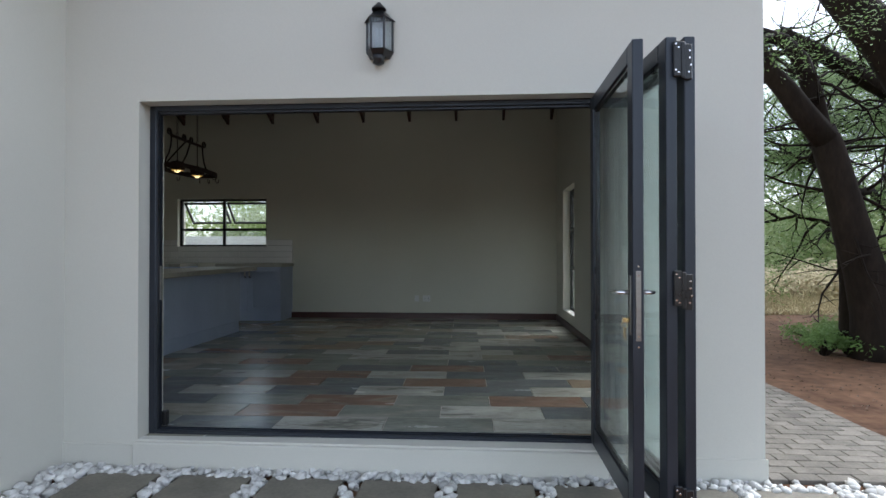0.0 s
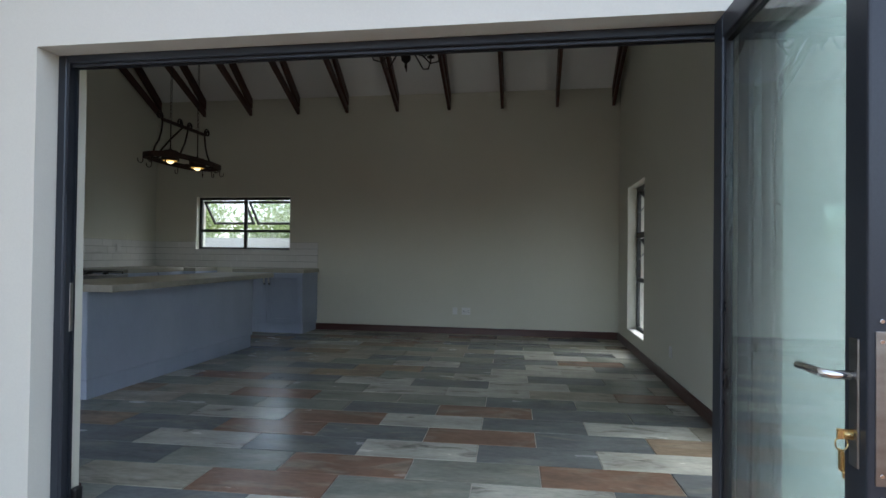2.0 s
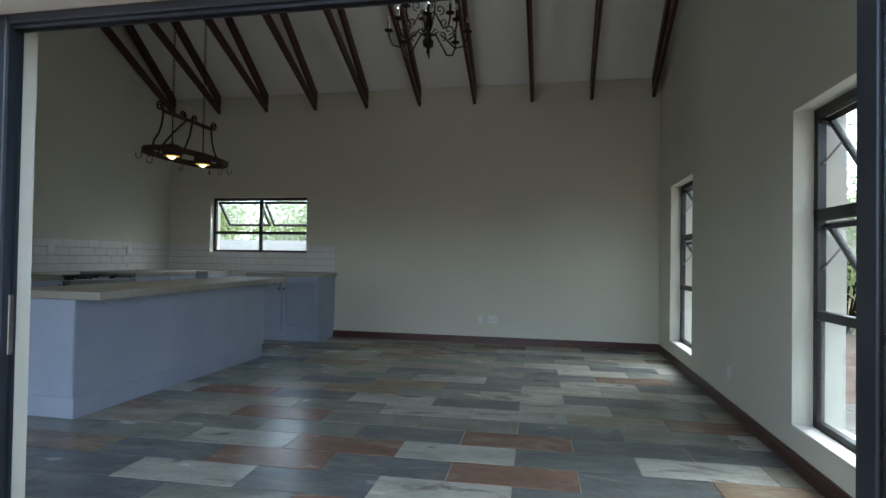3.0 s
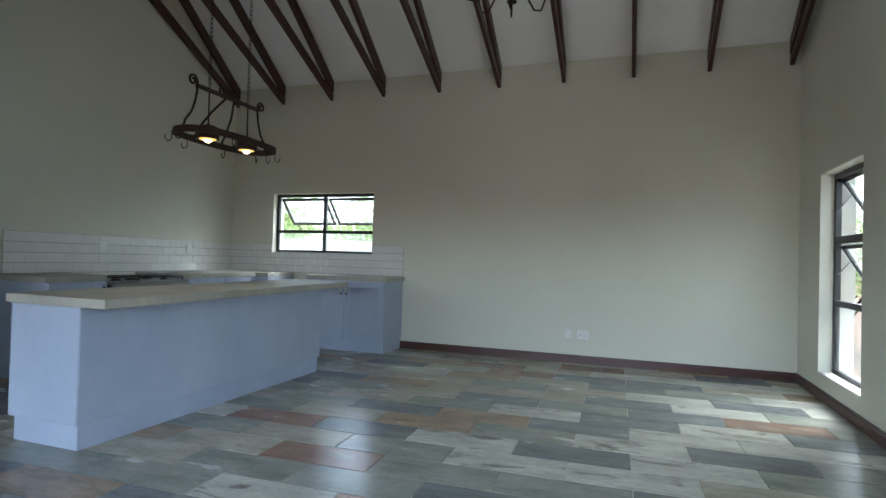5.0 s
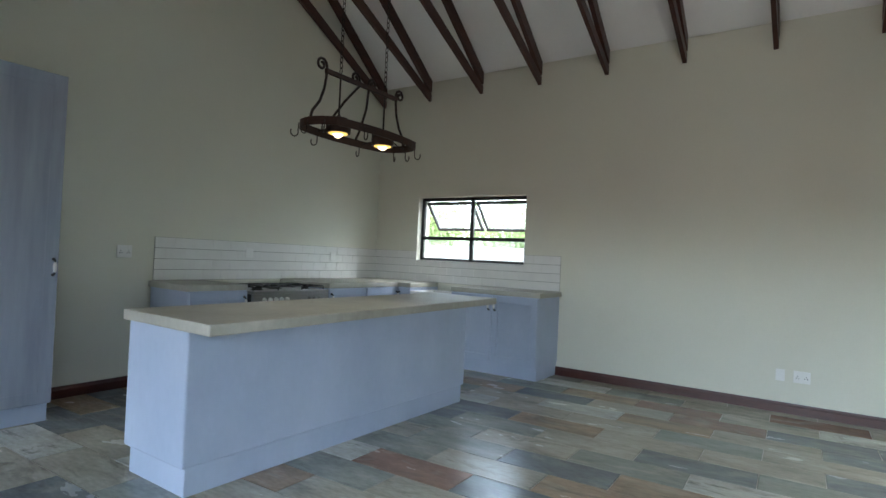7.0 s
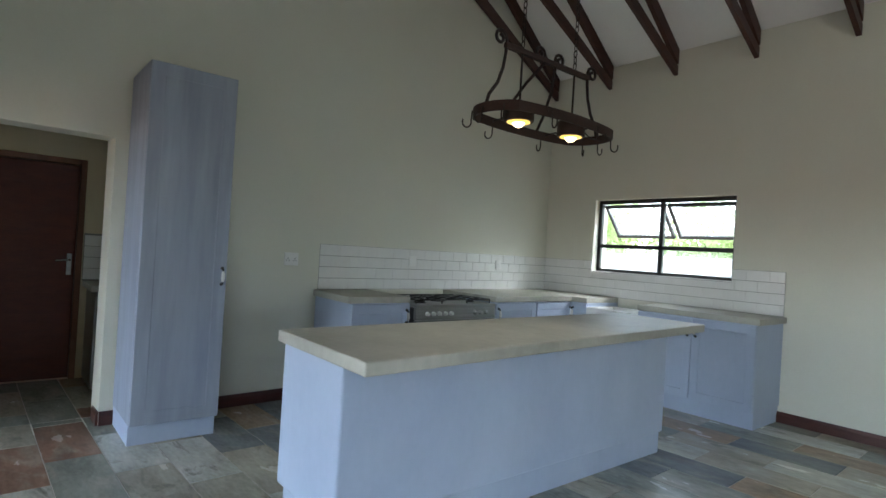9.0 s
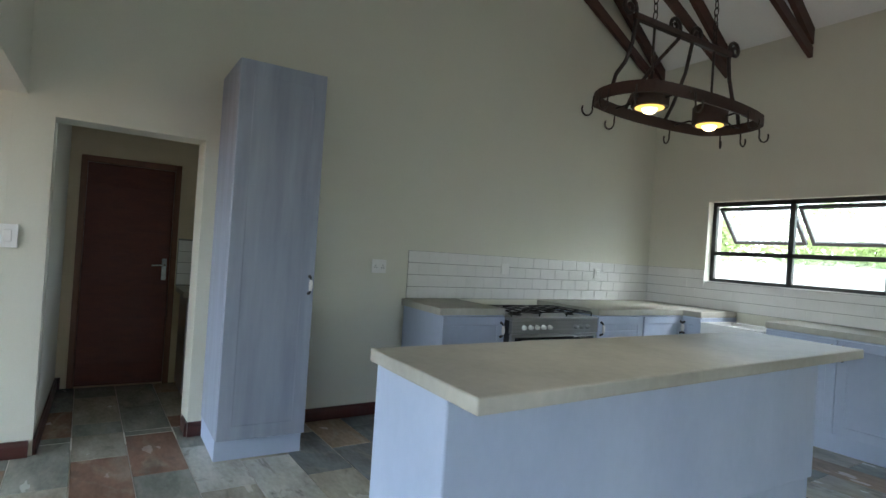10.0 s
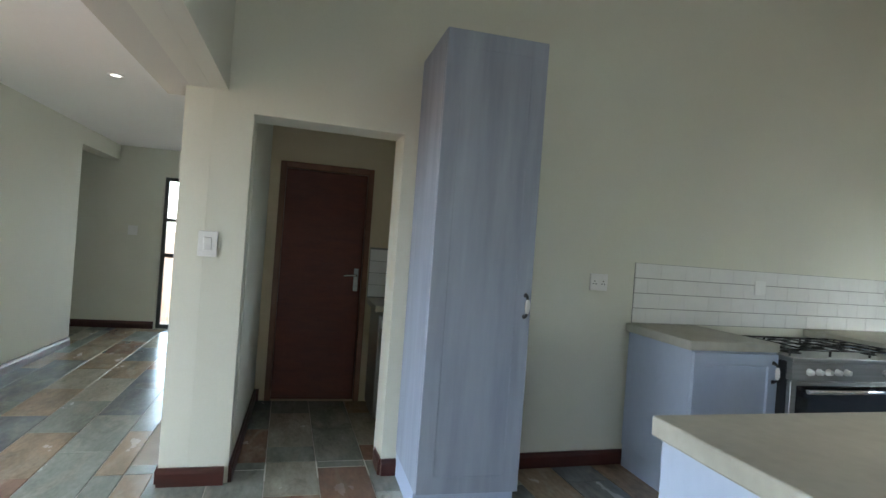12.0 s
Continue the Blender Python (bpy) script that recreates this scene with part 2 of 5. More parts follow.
M_BOUND = mat("boundary_plaster", (0.6, 0.6, 0.57), (0.7, 0.7, 0.67), 0.85, scale=0.8, fine=80, bump=0.1)
M_ROOF = mat("roof_sheet", (0.08, 0.08, 0.085), (0.12, 0.12, 0.125), 0.6, scale=1, fine=30, bump=0.05)
M_GLASS = glass_mat("window_glass", (0.93, 0.98, 0.95), 0.0, 0.055)
M_DOORGLASS = glass_mat("tinted_door_glass", (0.80, 0.91, 0.89), 0.0, 0.05)
# milky film and blue tint stand in for sky reflected in the lantern panes
M_LAMPGLASS = glass_mat("lantern_glass", (0.92, 0.96, 1.0), 0.08, 0.25)
M_BULB = glow_mat("warm_bulb", (1.0, 0.58, 0.12), 0.11)
M_BULBCORE = glow_mat("lamp_bulb", (1.0, 0.76, 0.34), 0.6)
M_TUBE = mat("lamp_tube", (0.75, 0.78, 0.82), (0.8, 0.83, 0.87), 0.4, scale=5, fine=40, bump=0.0)
M_DOWN = glow_mat("downlight_glow", (1.0, 0.95, 0.88), 0.3)


# ---- building helpers ----
def box(bm, x0, x1, y0, y1, z0, z1, r=0.0, seg=2):
    v = [bm.verts.new(p) for p in ((x0, y0, z0), (x1, y0, z0), (x1, y1, z0), (x0, y1, z0), (x0, y0, z1), (x1, y0, z1), (x1, y1, z1), (x0, y1, z1))]
    f = [bm.faces.new([v[i] for i in q]) for q in ((3, 2, 1, 0), (4, 5, 6, 7), (0, 1, 5, 4), (1, 2, 6, 5), (2, 3, 7, 6), (3, 0, 4, 7))]
    if r:
        bmesh.ops.bevel(bm, geom=list({e for q in f for e in q.edges}), offset=r, segments=seg, affect="EDGES", profile=0.5)


def boxed(*a, r=0.0, seg=2):
    bm = bmesh.new()
    box(bm, *a, r=r, seg=seg)
    return bm


def prism(bm, pts, axis, a0, a1):
    """A polygon swept along an axis; pts are in the two other axes, in order x, y, z."""
    def p(u, v, a):
        return {"x": (a, u, v), "y": (u, a, v), "z": (u, v, a)}[axis]
    lo = [bm.verts.new(p(u, v, a0)) for u, v in pts]
    hi = [bm.verts.new(p(u, v, a1)) for u, v in pts]
    n = len(pts)
    bm.faces.new(lo[::-1])
    bm.faces.new(hi)
    for i in range(n):
        bm.faces.new((lo[i], lo[(i + 1) % n], hi[(i + 1) % n], hi[i]))
    bmesh.ops.recalc_face_normals(bm, faces=bm.faces)


def tube(bm, pts, radii, sides=8, cap=True):
    """A round bar along points; radii: one number or one for each point."""
    pts = [Vector(p) for p in pts]
    if not isinstance(radii, (list, tuple)):
        radii = [radii] * len(pts)
    rings = []
    side = None
    for i, p in enumerate(pts):
        d = (pts[min(i + 1, len(pts) - 1)] - pts[max(i - 1, 0)]).normalized()
        if side is None:
            side = d.orthogonal().normalized()
        side = (side - d * side.dot(d)).normalized()
        up = d.cross(side)
        rings.append([bm.verts.new(p + radii[i] * (math.cos(a) * side + math.sin(a) * up)) for a in (2 * math.pi * k / sides for k in range(sides))])
    for a, b in zip(rings, rings[1:]):
        for k in range(sides):
            bm.faces.new((a[k], a[(k + 1) % sides], b[(k + 1) % sides], b[k])).smooth = True
    if cap:
        bm.faces.new(rings[0][::-1])
        bm.faces.new(rings[-1])


def lathe(bm, profile, x=0.0, y=0.0, z=0.0, sides=20, a0=0.0, a1=2 * math.pi):
    """A turned shape: profile of (radius, height) about a vertical axis."""
    full = abs(a1 - a0 - 2 * math.pi) < 1e-6
    n = sides if full else sides + 1
    rings = [[bm.verts.new((x + r * math.cos(a0 + (a1 - a0) * k / sides), y + r * math.sin(a0 + (a1 - a0) * k / sides), z + h)) for k in range(n)] for r, h in profile]
    for a, b in zip(rings, rings[1:]):
        for k in range(sides):
            j = (k + 1) % n
            bm.faces.new((a[k], a[j], b[j], b[k])).smooth = True
    if full:
        bm.faces.new(rings[0][::-1])
        bm.faces.new(rings[-1])


def mesh_of(name, bm, material):
    me = bpy.data.meshes.new(name)
    bm.to_mesh(me)
    bm.free()
    me.materials.append(material)
    return me


def part(name, bm, material, parent, label="", at=None):
    ob = new(name, mesh_of(name, bm, material))
    ob.parent = parent
    if at is not None:
        ob.location = at
    return tagged(ob, label)


def thing(name, label, category, at=(0, 0, 0), group="", turn=0.0):
    ob = new(name)
    ob.empty_display_size = 0.1
    ob.matrix_basis = pose(*at, 0, 0, turn)
    return tagged(ob, label, category, group)


def structure(name, bm, material, label, category="wall"):
    return tagged(new(name, mesh_of(name, bm, material)), label, category, kind="structure")


def slab_with_holes(bm, axis, a0, a1, u0, u1, z0, z1, holes=()):
    """A wall: axis is the one across it, from a0 to a1; holes are (u0, u1, z0, z1)."""
    us = sorted({u0, u1, *[h[0] for h in holes], *[h[1] for h in holes]})
    zs = sorted({z0, z1, *[h[2] for h in holes], *[h[3] for h in holes]})
    us, zs = [u for u in us if u0 <= u <= u1], [z for z in zs if z0 <= z <= z1]

    def full(i, j):
        if not (0 <= i < len(us) - 1 and 0 <= j < len(zs) - 1):
            return False
        u, z = (us[i] + us[i + 1]) / 2, (zs[j] + zs[j + 1]) / 2
        return not any(h[0] < u < h[1] and h[2] < z < h[3] for h in holes)
    verts = {}

    def v(i, j, a):
        if (i, j, a) not in verts:
            p = (a, us[i], zs[j]) if axis == "x" else (us[i], a, zs[j])
            verts[i, j, a] = bm.verts.new(p)
        return verts[i, j, a]
    for i in range(len(us) - 1):
        for j in range(len(zs) - 1):
            if not full(i, j):
                continue
            for a in (a0, a1):
                bm.faces.new([v(i, j, a), v(i + 1, j, a), v(i + 1, j + 1, a), v(i, j + 1, a)])
            for di, dj, (p, q) in ((-1, 0, ((i, j), (i, j + 1))), (1, 0, ((i + 1, j), (i + 1, j + 1))), (0, -1, ((i, j), (i + 1, j))), (0, 1, ((i, j + 1), (i + 1, j + 1)))):
                if not full(i + di, j + dj):
                    bm.faces.new([v(*p, a0), v(*q, a0), v(*q, a1), v(*p, a1)])
    bmesh.ops.recalc_face_normals(bm, faces=bm.faces)


# ---- plan ----
W, E, N, S = -5.97, 1.37, 10.28, 4.06
S_OUT, N_OUT, W_OUT, E_OUT = 3.78, 10.55, -6.22, 1.667
RIDGE, EAVE, PITCH = 7.215, 3.80, 0.75
ENTRY = (-2.088, 0.76, 0.0, 2.10)
ENTRY_IN = (-2.092, 0.81, 0.0, 2.122)
HALL = (-6.3, -2.90, -0.4, 2.19)
LAUNDRY = (4.29, 5.16, 0.0, 2.08)
KITCHEN_WIN = (-5.525, -3.85, 1.272, 2.157)
EAST_WINS = [(8.47, 9.55, 0.24, 2.17), (4.90, 5.98, 0.24, 2.17)]
HALL_S, HALL_N, HALL_W, HALL_CEIL = 2.1, 3.93, -11.1, 2.5
GROUND = -0.16
FRONT = (-2.57, 3.78)
SKEW = 0.0524   # the west wall is out of square


def west(y):
    return -5.965 - SKEW * (y - 4.29)


def eave(y):
    return EAVE + PITCH * (min(N - y, y - S))


# ---- the shell ----
bm = bmesh.new()
slab_with_holes(bm, "y", N, N_OUT, W_OUT - 0.4, E_OUT, -0.3, EAVE - 0.02, [KITCHEN_WIN])
structure("wall_north", bm, M_WALL, "warm grey-cream plastered wall with a low kitchen window")
bm = bmesh.new()
slab_with_holes(bm, "x", E, E_OUT, S, N, -0.3, EAVE, EAST_WINS)
prism(bm, [(S, EAVE), (N, EAVE), (RIDGE, eave(RIDGE) + 0.05)], "x", E, E_OUT)
structure("wall_east", bm, M_WALL, "plastered gable wall with two tall narrow windows")
bm = bmesh.new()
slab_with_holes(bm, "x", W_OUT, W, S, N + 0.1, -0.02, EAVE, [LAUNDRY])
prism(bm, [(S, EAVE), (N + 0.1, EAVE), (RIDGE, eave(RIDGE) + 0.05)], "x", W_OUT, W)
bmesh.ops.rotate(bm, verts=bm.verts, cent=(-5.965, 4.29, 0), matrix=Matrix.Rotation(math.atan(SKEW), 3, "Z"))
bmesh.ops.translate(bm, verts=bm.verts, vec=(0.005, 0, 0))
structure("wall_west", bm, M_WALL, "plastered gable wall behind the kitchen with a doorway")
# the entrance wall: plaster of the inside and of the outside back to back
bm = bmesh.new()
slab_with_holes(bm, "y", 3.95, S, W_OUT, E_OUT, 0.0, EAVE - 0.02, [ENTRY_IN, HALL])
box(bm, W_OUT, -5.9525, HALL_N, S + 0.02, -0.02, HALL[3])
box(bm, W_OUT + 0.1, HALL[1], S + 0.001, S + 0.09, HALL[3], EAVE - 0.02)
structure("wall_south_inner", bm, M_WALL, "inner face of the entrance wall with a wide hall opening")
bm = bmesh.new()
slab_with_holes(bm, "y", S_OUT, 3.95, W_OUT, E_OUT, -0.3, EAVE - 0.02, [ENTRY, HALL])
structure("wall_south_outer", bm, M_OUT, "smooth grey-beige outside wall round the folding door")
bm = bmesh.new()
slab_with_holes(bm, "x", FRONT[0] - 0.28, FRONT[0], 1.9, S_OUT, -0.3, 3.0)
structure("wall_wing_outer", bm, M_OUT, "smooth grey-beige return wall of the house wing")
bm = bmesh.new()
prism(bm, [(S - 0.6, EAVE - 0.45), (S - 0.6, EAVE - 0.25), (RIDGE, eave(RIDGE) + 0.2), (RIDGE, eave(RIDGE))], "x", W_OUT - 0.6, E_OUT + 0.4)
prism(bm, [(N + 0.9, EAVE - 0.675), (N + 0.9, EAVE - 0.475), (RIDGE, eave(RIDGE) + 0.2), (RIDGE, eave(RIDGE))], "x", W_OUT - 0.6, E_OUT + 0.4)
structure("ceiling", bm, M_CEIL, "white sloping ceiling boards under the roof", "ceiling")
bm = bmesh.new()
for y1, z1 in ((S - 0.75, EAVE - 0.5625), (N + 1.05, EAVE - 0.7875)):
    prism(bm, [(y1, z1 + 0.23), (y1, z1 + 0.27), (RIDGE, eave(RIDGE) + 0.27), (RIDGE, eave(RIDGE) + 0.23)], "x", W_OUT - 0.75, E_OUT + 0.55)
structure("roof", bm, M_ROOF, "dark pitched sheet roof over the main room", "roof")
bm = boxed(HALL_W - 0.5, FRONT[0] + 0.25, -0.7, 3.4, 3.0, 3.12)
box(bm, -8.1, W_OUT - 0.8, 3.4, 7.4, 3.0, 3.12)
structure("roof_wing", bm, M_ROOF, "dark low roof over hall and laundry", "roof")

# hall, laundry and the wing
bm = boxed(HALL_W - 0.25, W_OUT - 0.002, HALL_N, 4.287, -0.02, 3.0)
structure("wall_hall_north", bm, M_WALL, "plastered wall between hall and laundry, its end a pillar")
bm = bmesh.new()
# the wide opening is never in view, added to brighten the hall
slab_with_holes(bm, "y", HALL_S - 0.2, HALL_S, -9.78, -2.85, -0.02, 3.0, [(-6.5, -3.3, 0.0, 2.25)])
structure("wall_hall_south", bm, M_WALL, "plastered hall wall with an added opening for daylight, out of view")
bm = bmesh.new()
slab_with_holes(bm, "x", -2.90, -2.855, HALL_S, S_OUT, -0.02, 3.0)
structure("wall_hall_east", bm, M_WALL, "plain plastered hall end wall")
bm = bmesh.new()
slab_with_holes(bm, "x", HALL_W - 0.25, HALL_W, -0.2, HALL_N, -0.02, 3.0, [(2.68, 3.56, 0.0, 2.12)])
structure("wall_hall_west", bm, M_WALL, "plastered hall wall with a glazed outside door")
bm = boxed(HALL_W, -9.78, -0.4, -0.2, -0.02, 3.0)
box(bm, -9.78, -9.58, -0.2, HALL_S - 0.2, -0.02, 3.0)
structure("wall_passage", bm, M_WALL, "plain plastered passage walls")
bm = boxed(HALL_W, -9.78, HALL_S - 0.22, HALL_S - 0.005, 2.3, 2.6)
structure("trim_passage_lintel", bm, M_WALL, "plastered lintel over the passage opening", "lintel")
bm = boxed(HALL_W - 0.25, -2.6, -0.4, S_OUT, HALL_CEIL, HALL_CEIL + 0.15)
structure("ceiling_hall", bm, M_HALLCEIL, "flat white hall ceiling", "ceiling")
bm = bmesh.new()
slab_with_holes(bm, "x", -7.85, -7.6, 4.29, 7.2, -0.02, 3.0, [(4.375, 5.175, 0.0, 2.055)])
structure("wall_laundry_west", bm, M_LAUNDRY, "plastered laundry wall with a wooden door, tinted for warm light")
bm = bmesh.new()
# the window opening is out of view, added to let daylight into the laundry
slab_with_holes(bm, "y", 7.0, 7.2, -7.6, W_OUT, -0.02, 3.0, [(-7.15, -6.75, 1.55, 2.15)])
# added slab, closes the gaps round the wooden door from behind
box(bm, -7.95, -7.86, 4.0, 5.6, -0.02, 3.0)
structure("wall_laundry_north", bm, M_LAUNDRY, "plastered laundry wall tinted for warm light, with an added window opening")
bm = boxed(-7.6, W_OUT, 4.29, 7.0, HALL_CEIL, HALL_CEIL + 0.15)
structure("ceiling_laundry", bm, M_HALLCEIL, "flat white laundry ceiling", "ceiling")

# ---- floor, ground ----
bm = boxed(W_OUT, E_OUT, S_OUT + 0.01, N_OUT, -0.3, -0.006)
box(bm, HALL_W - 0.25, W_OUT, HALL_S - 2.3, 7.2, -0.3, -0.006)
box(bm, W_OUT, -2.86, HALL_S, S_OUT + 0.01, -0.3, -0.006)
floor = structure("floor", bm, M_GROUT, "grout bed under slate-look floor tiles", "floor")
bm = bmesh.new()
ring = [(-400, -400), (400, -400), (400, 400), (-400, 400)]
bm.faces.new([bm.verts.new((x, y, GROUND - 0.03)) for x, y in ring])
ground = structure("ground", bm, M_SOIL, "bare reddish brown garden soil", "ground")
bm = boxed(ENTRY[0] - 0.02, ENTRY[1] + 0.02, S_OUT - 0.03, 4.0, -0.2, -0.012, r=0.008)
structure("trim_threshold", bm, M_OUT, "painted concrete threshold under the folding door", "threshold")
bm = boxed(FRONT[0], -2.08, S_OUT - 0.012, S_OUT, -0.2, -0.03)
box(bm, 0.795, E_OUT + 0.012, S_OUT - 0.012, S_OUT, -0.2, -0.03)
structure("trim_plinth", bm, M_OUT, "plastered plinth band of the outside wall", "plinth")


# ---- roof trusses ----
def truss(x):
    ob = thing("roof_truss", "dark red-brown stained timber scissor truss under the ceiling", "truss", (x, RIDGE, EAVE), "roof trusses")
    h, d, c = N - RIDGE - 0.005, 0.165, 0.16
    top, foot = PITCH * h, -0.29
    rise = 0.48 * h
    for s in (1, -1):
        bm = bmesh.new()
        prism(bm, [(s * h, -0.006), (s * h, -d), (0, top - d), (0, top - 0.006)], "x", -0.025, 0.025)
        part("rafter", bm, M_TIMBER, ob)
        bm = bmesh.new()
        prism(bm, [(s * h, foot + c - 0.06), (s * h, foot), (s * 0.02, foot + rise), (s * 0.02, foot + c + rise)], "x", -0.022, 0.022)
        part("bottom_chord", bm, M_TIMBER, ob)
    part("king_post", boxed(-0.021, 0.021, -0.019, 0.019, foot + rise + 0.05, top - 0.05), M_TIMBER, ob)
    return ob


first_truss = truss(1.275)
for k in range(1, 9):
    copy_thing(first_truss, pose(1.275 - 0.835 * k, RIDGE, EAVE))
copy_thing(first_truss, pose(west(RIDGE) + 0.05, RIDGE, EAVE, 0, 0, math.degrees(math.atan(SKEW))))


# ---- skirtings ----
def skirting(x0, y0, x1, y1, side):
    """A moulded board along a wall from one point to another; side: the way it stands proud."""
    d = Vector((x1 - x0, y1 - y0, 0))
    n = Vector((*side, 0)) * 1.0
    bm = bmesh.new()
    prof = [(0.0, 0.0), (0.02, 0.0), (0.02, 0.07), (0.014, 0.085), (0.012, 0.10), (0.0, 0.10)]
    a = [bm.verts.new(Vector((x0, y0, 0)) + n * u + Vector((0, 0, z))) for u, z in prof]
    b = [bm.verts.new(Vector((x1, y1, 0)) + n * u + Vector((0, 0, z))) for u, z in prof]
    for i in range(len(prof)):
        j = (i + 1) % len(prof)
        bm.faces.new((a[i], a[j], b[j], b[i]))
    bm.faces.new(a), bm.faces.new(b)
    bmesh.ops.recalc_face_normals(bm, faces=bm.faces)
    return structure("baseboard", bm, M_SKIRT, "dark mahogany-stained skirting board", "skirting")


for run in [(-3.40, N, E, N, (0, -1)), (E, S, E, N, (-1, 0)), (west(5.84), 5.84, west(6.86), 6.86, (1, 0)), (west(5.16), 5.16, west(5.28), 5.28, (1, 0)), (0.83, S, E, S, (0, 1)), (-2.88, S, -2.09, S, (0, 1)),
            (-5.947, HALL_N, -5.952, 4.27, (1, 0)), (-7.6, 4.29, W, 4.29, (0, 1)), (W_OUT, 5.16, west(5.16), 5.16, (0, -1)), (HALL_W, HALL_N, W, HALL_N, (0, -1)), (-9.78, HALL_S, -6.5, HALL_S, (0, 1)),
            (HALL_W, -0.2, HALL_W, 2.66, (1, 0)), (-7.6, 5.26, -7.6, 5.34, (1, 0)), (-7.6, 4.29, -7.6, 4.33, (1, 0))]:
    skirting(*run)


# ---- windows ----
def bar(bm, x0, x1, z0, z1, d0=-0.025, d1=0.025):
    box(bm, x0, x1, d0, d1, z0, z1, r=0.003, seg=1)


def sash(name, parent, w, h, tilt, at):
    """A top-hung sash that stands open; built in its own frame with the hinge at the top."""
    turn = Matrix.Rotation(radians(tilt), 4, "X")
    bm = bmesh.new()
    for a in ((0, w, -0.035, 0), (0, w, -h, -h + 0.035), (0, 0.035, -h, 0), (w - 0.035, w, -h, 0)):
        bar(bm, *a, -0.018, 0.018)
    bmesh.ops.transform(bm, matrix=turn, verts=bm.verts)
    s = part(name, bm, M_FRAME, parent, "black sash pushed open", at)
    bm = boxed(0.03, w - 0.03, -0.003, 0.003, -h + 0.03, -0.03)
    bmesh.ops.transform(bm, matrix=turn, verts=bm.verts)
    p = part("pane", bm, M_GLASS, s)
    p.visible_shadow = False
    return s


def stay(parent, x, z, drop, out):
    """A silver friction stay at the side of an open sash."""
    bm = bmesh.new()
    tube(bm, [(x, 0.0, z), (x, out, z - drop * 0.35), (x, 0.0, z - drop)], 0.007, 6)
    part("window_stay", bm, M_STEEL, parent, "silver window stay")


def kitchen_window():
    x0, x1, z0, z1 = KITCHEN_WIN
    w, h = x1 - x0, z1 - z0
    ob = thing("window_1", "black aluminium kitchen window with two open top-hung sashes", "window", (x0, N + 0.11, z0))
    tagged(ob, kind="structure")
    bm = bmesh.new()
    for a in ((0, w, 0, 0.045), (0, w, h - 0.045, h), (0, 0.045, 0, h), (w - 0.045, w, 0, h), (w / 2 - 0.025, w / 2 + 0.025, 0, h), (0, w, 0.30, 0.345)):
        bar(bm, *a)
    part("window_frame", bm, M_FRAME, ob)
    for i in (0, 1):
        u = 0.045 + i * (w / 2 - 0.02)
        g = part("pane", boxed(u, u + w / 2 - 0.07, -0.003, 0.003, 0.045, 0.30), M_GLASS, ob)
        g.visible_shadow = False
        sash("sash", ob, w / 2 - 0.07, h - 0.39, 42, (u, 0.03, h - 0.06))
    part("window_sill", boxed(0, w, -0.105, -0.03, 0.001, 0.012, r=0.003, seg=1), M_SUB, ob, "white tiled sill")


def east_window(name, y0, y1, z0, z1):
    w, h = y1 - y0, z1 - z0
    ob = thing(name, "tall black aluminium window with two open top-hung sashes above fixed glass", "window", (E + 0.14, y1, z0), turn=-90)
    tagged(ob, kind="structure")
    bm = bmesh.new()
    for a in ((0, w, 0, 0.05), (0, w, h - 0.05, h), (0, 0.05, 0, h), (w - 0.05, w, 0, h), (0, w, 0.655, 0.71), (0, w, 1.25, 1.32)):
        bar(bm, *a)
    part("window_frame", bm, M_FRAME, ob)
    g = part("pane", boxed(0.05, w - 0.05, -0.003, 0.003, 0.05, 0.655), M_GLASS, ob)
    g.visible_shadow = False
    sash("sash", ob, w - 0.10, 0.55, 30, (0.05, 0.03, h - 0.05))
    sash("sash", ob, w - 0.10, 0.53, 30, (0.05, 0.03, 1.24))
    for z in (h - 0.08, 1.22):
        for x in (0.06, w - 0.06):
            stay(ob, x, z, 0.26, 0.13)
    part("window_sill", boxed(0, w, -0.139, -0.03, 0.001, 0.012, r=0.003, seg=1), M_BOUND, ob, "white painted sill")


kitchen_window()
east_window("window_2", *EAST_WINS[0])
east_window("window_3", *EAST_WINS[1])


# ---- the folding door ----
def entry_frame():
    x0, x1, z0, z1 = ENTRY
    ob = thing("door_frame", "charcoal aluminium folding-door frame with a floor track", "door frame", (x0, 3.94, 0.0))
    w = x1 - x0
    for n, a in (("left_jamb", (0, 0.042, 0, z1)), ("right_jamb", (w - 0.014, w, 0, z1)), ("head", (0.05, w - 0.014, z1 - 0.035, z1))):
        bm = bmesh.new()
        u0, u1, v0, v1 = a
        box(bm, u0, u1, -0.05, 0.015, v0, v1, r=0.004, seg=1)
        if n == "left_jamb":
            box(bm, u1, u1 + 0.012, -0.045, -0.02, v0, v1)
            box(bm, u1, u1 + 0.012, 0.0, 0.012, v0, v1)
        if n == "head":
            box(bm, u0, u1, -0.03, -0.02, v0 - 0.012, v0)
            box(bm, u0, u1, 0.004, 0.013, v0 - 0.012, v0)
        part(n, bm, M_ALU, ob)
    bm = boxed(0.05, w - 0.02, -0.05, 0.05, 0.0, 0.012, r=0.003, seg=1)
    for v in (-0.042, -0.012, 0.02):
        box(bm, 0.05, w - 0.02, v, v + 0.01, 0.012, 0.024)
    part("floor_track", bm, M_ALU, ob)
    bm = boxed(0.042, 0.057, -0.02, 0.0, 0.85, 1.07, r=0.002, seg=1)
    part("strike_plate", bm, M_STEEL, ob, "steel strike plate")
    bm = boxed(0.052, 0.085, 0.005, 0.05, 0.03, 0.13, r=0.01)
    part("rubber_stop", bm, M_BLACK, ob, "black rubber stop")


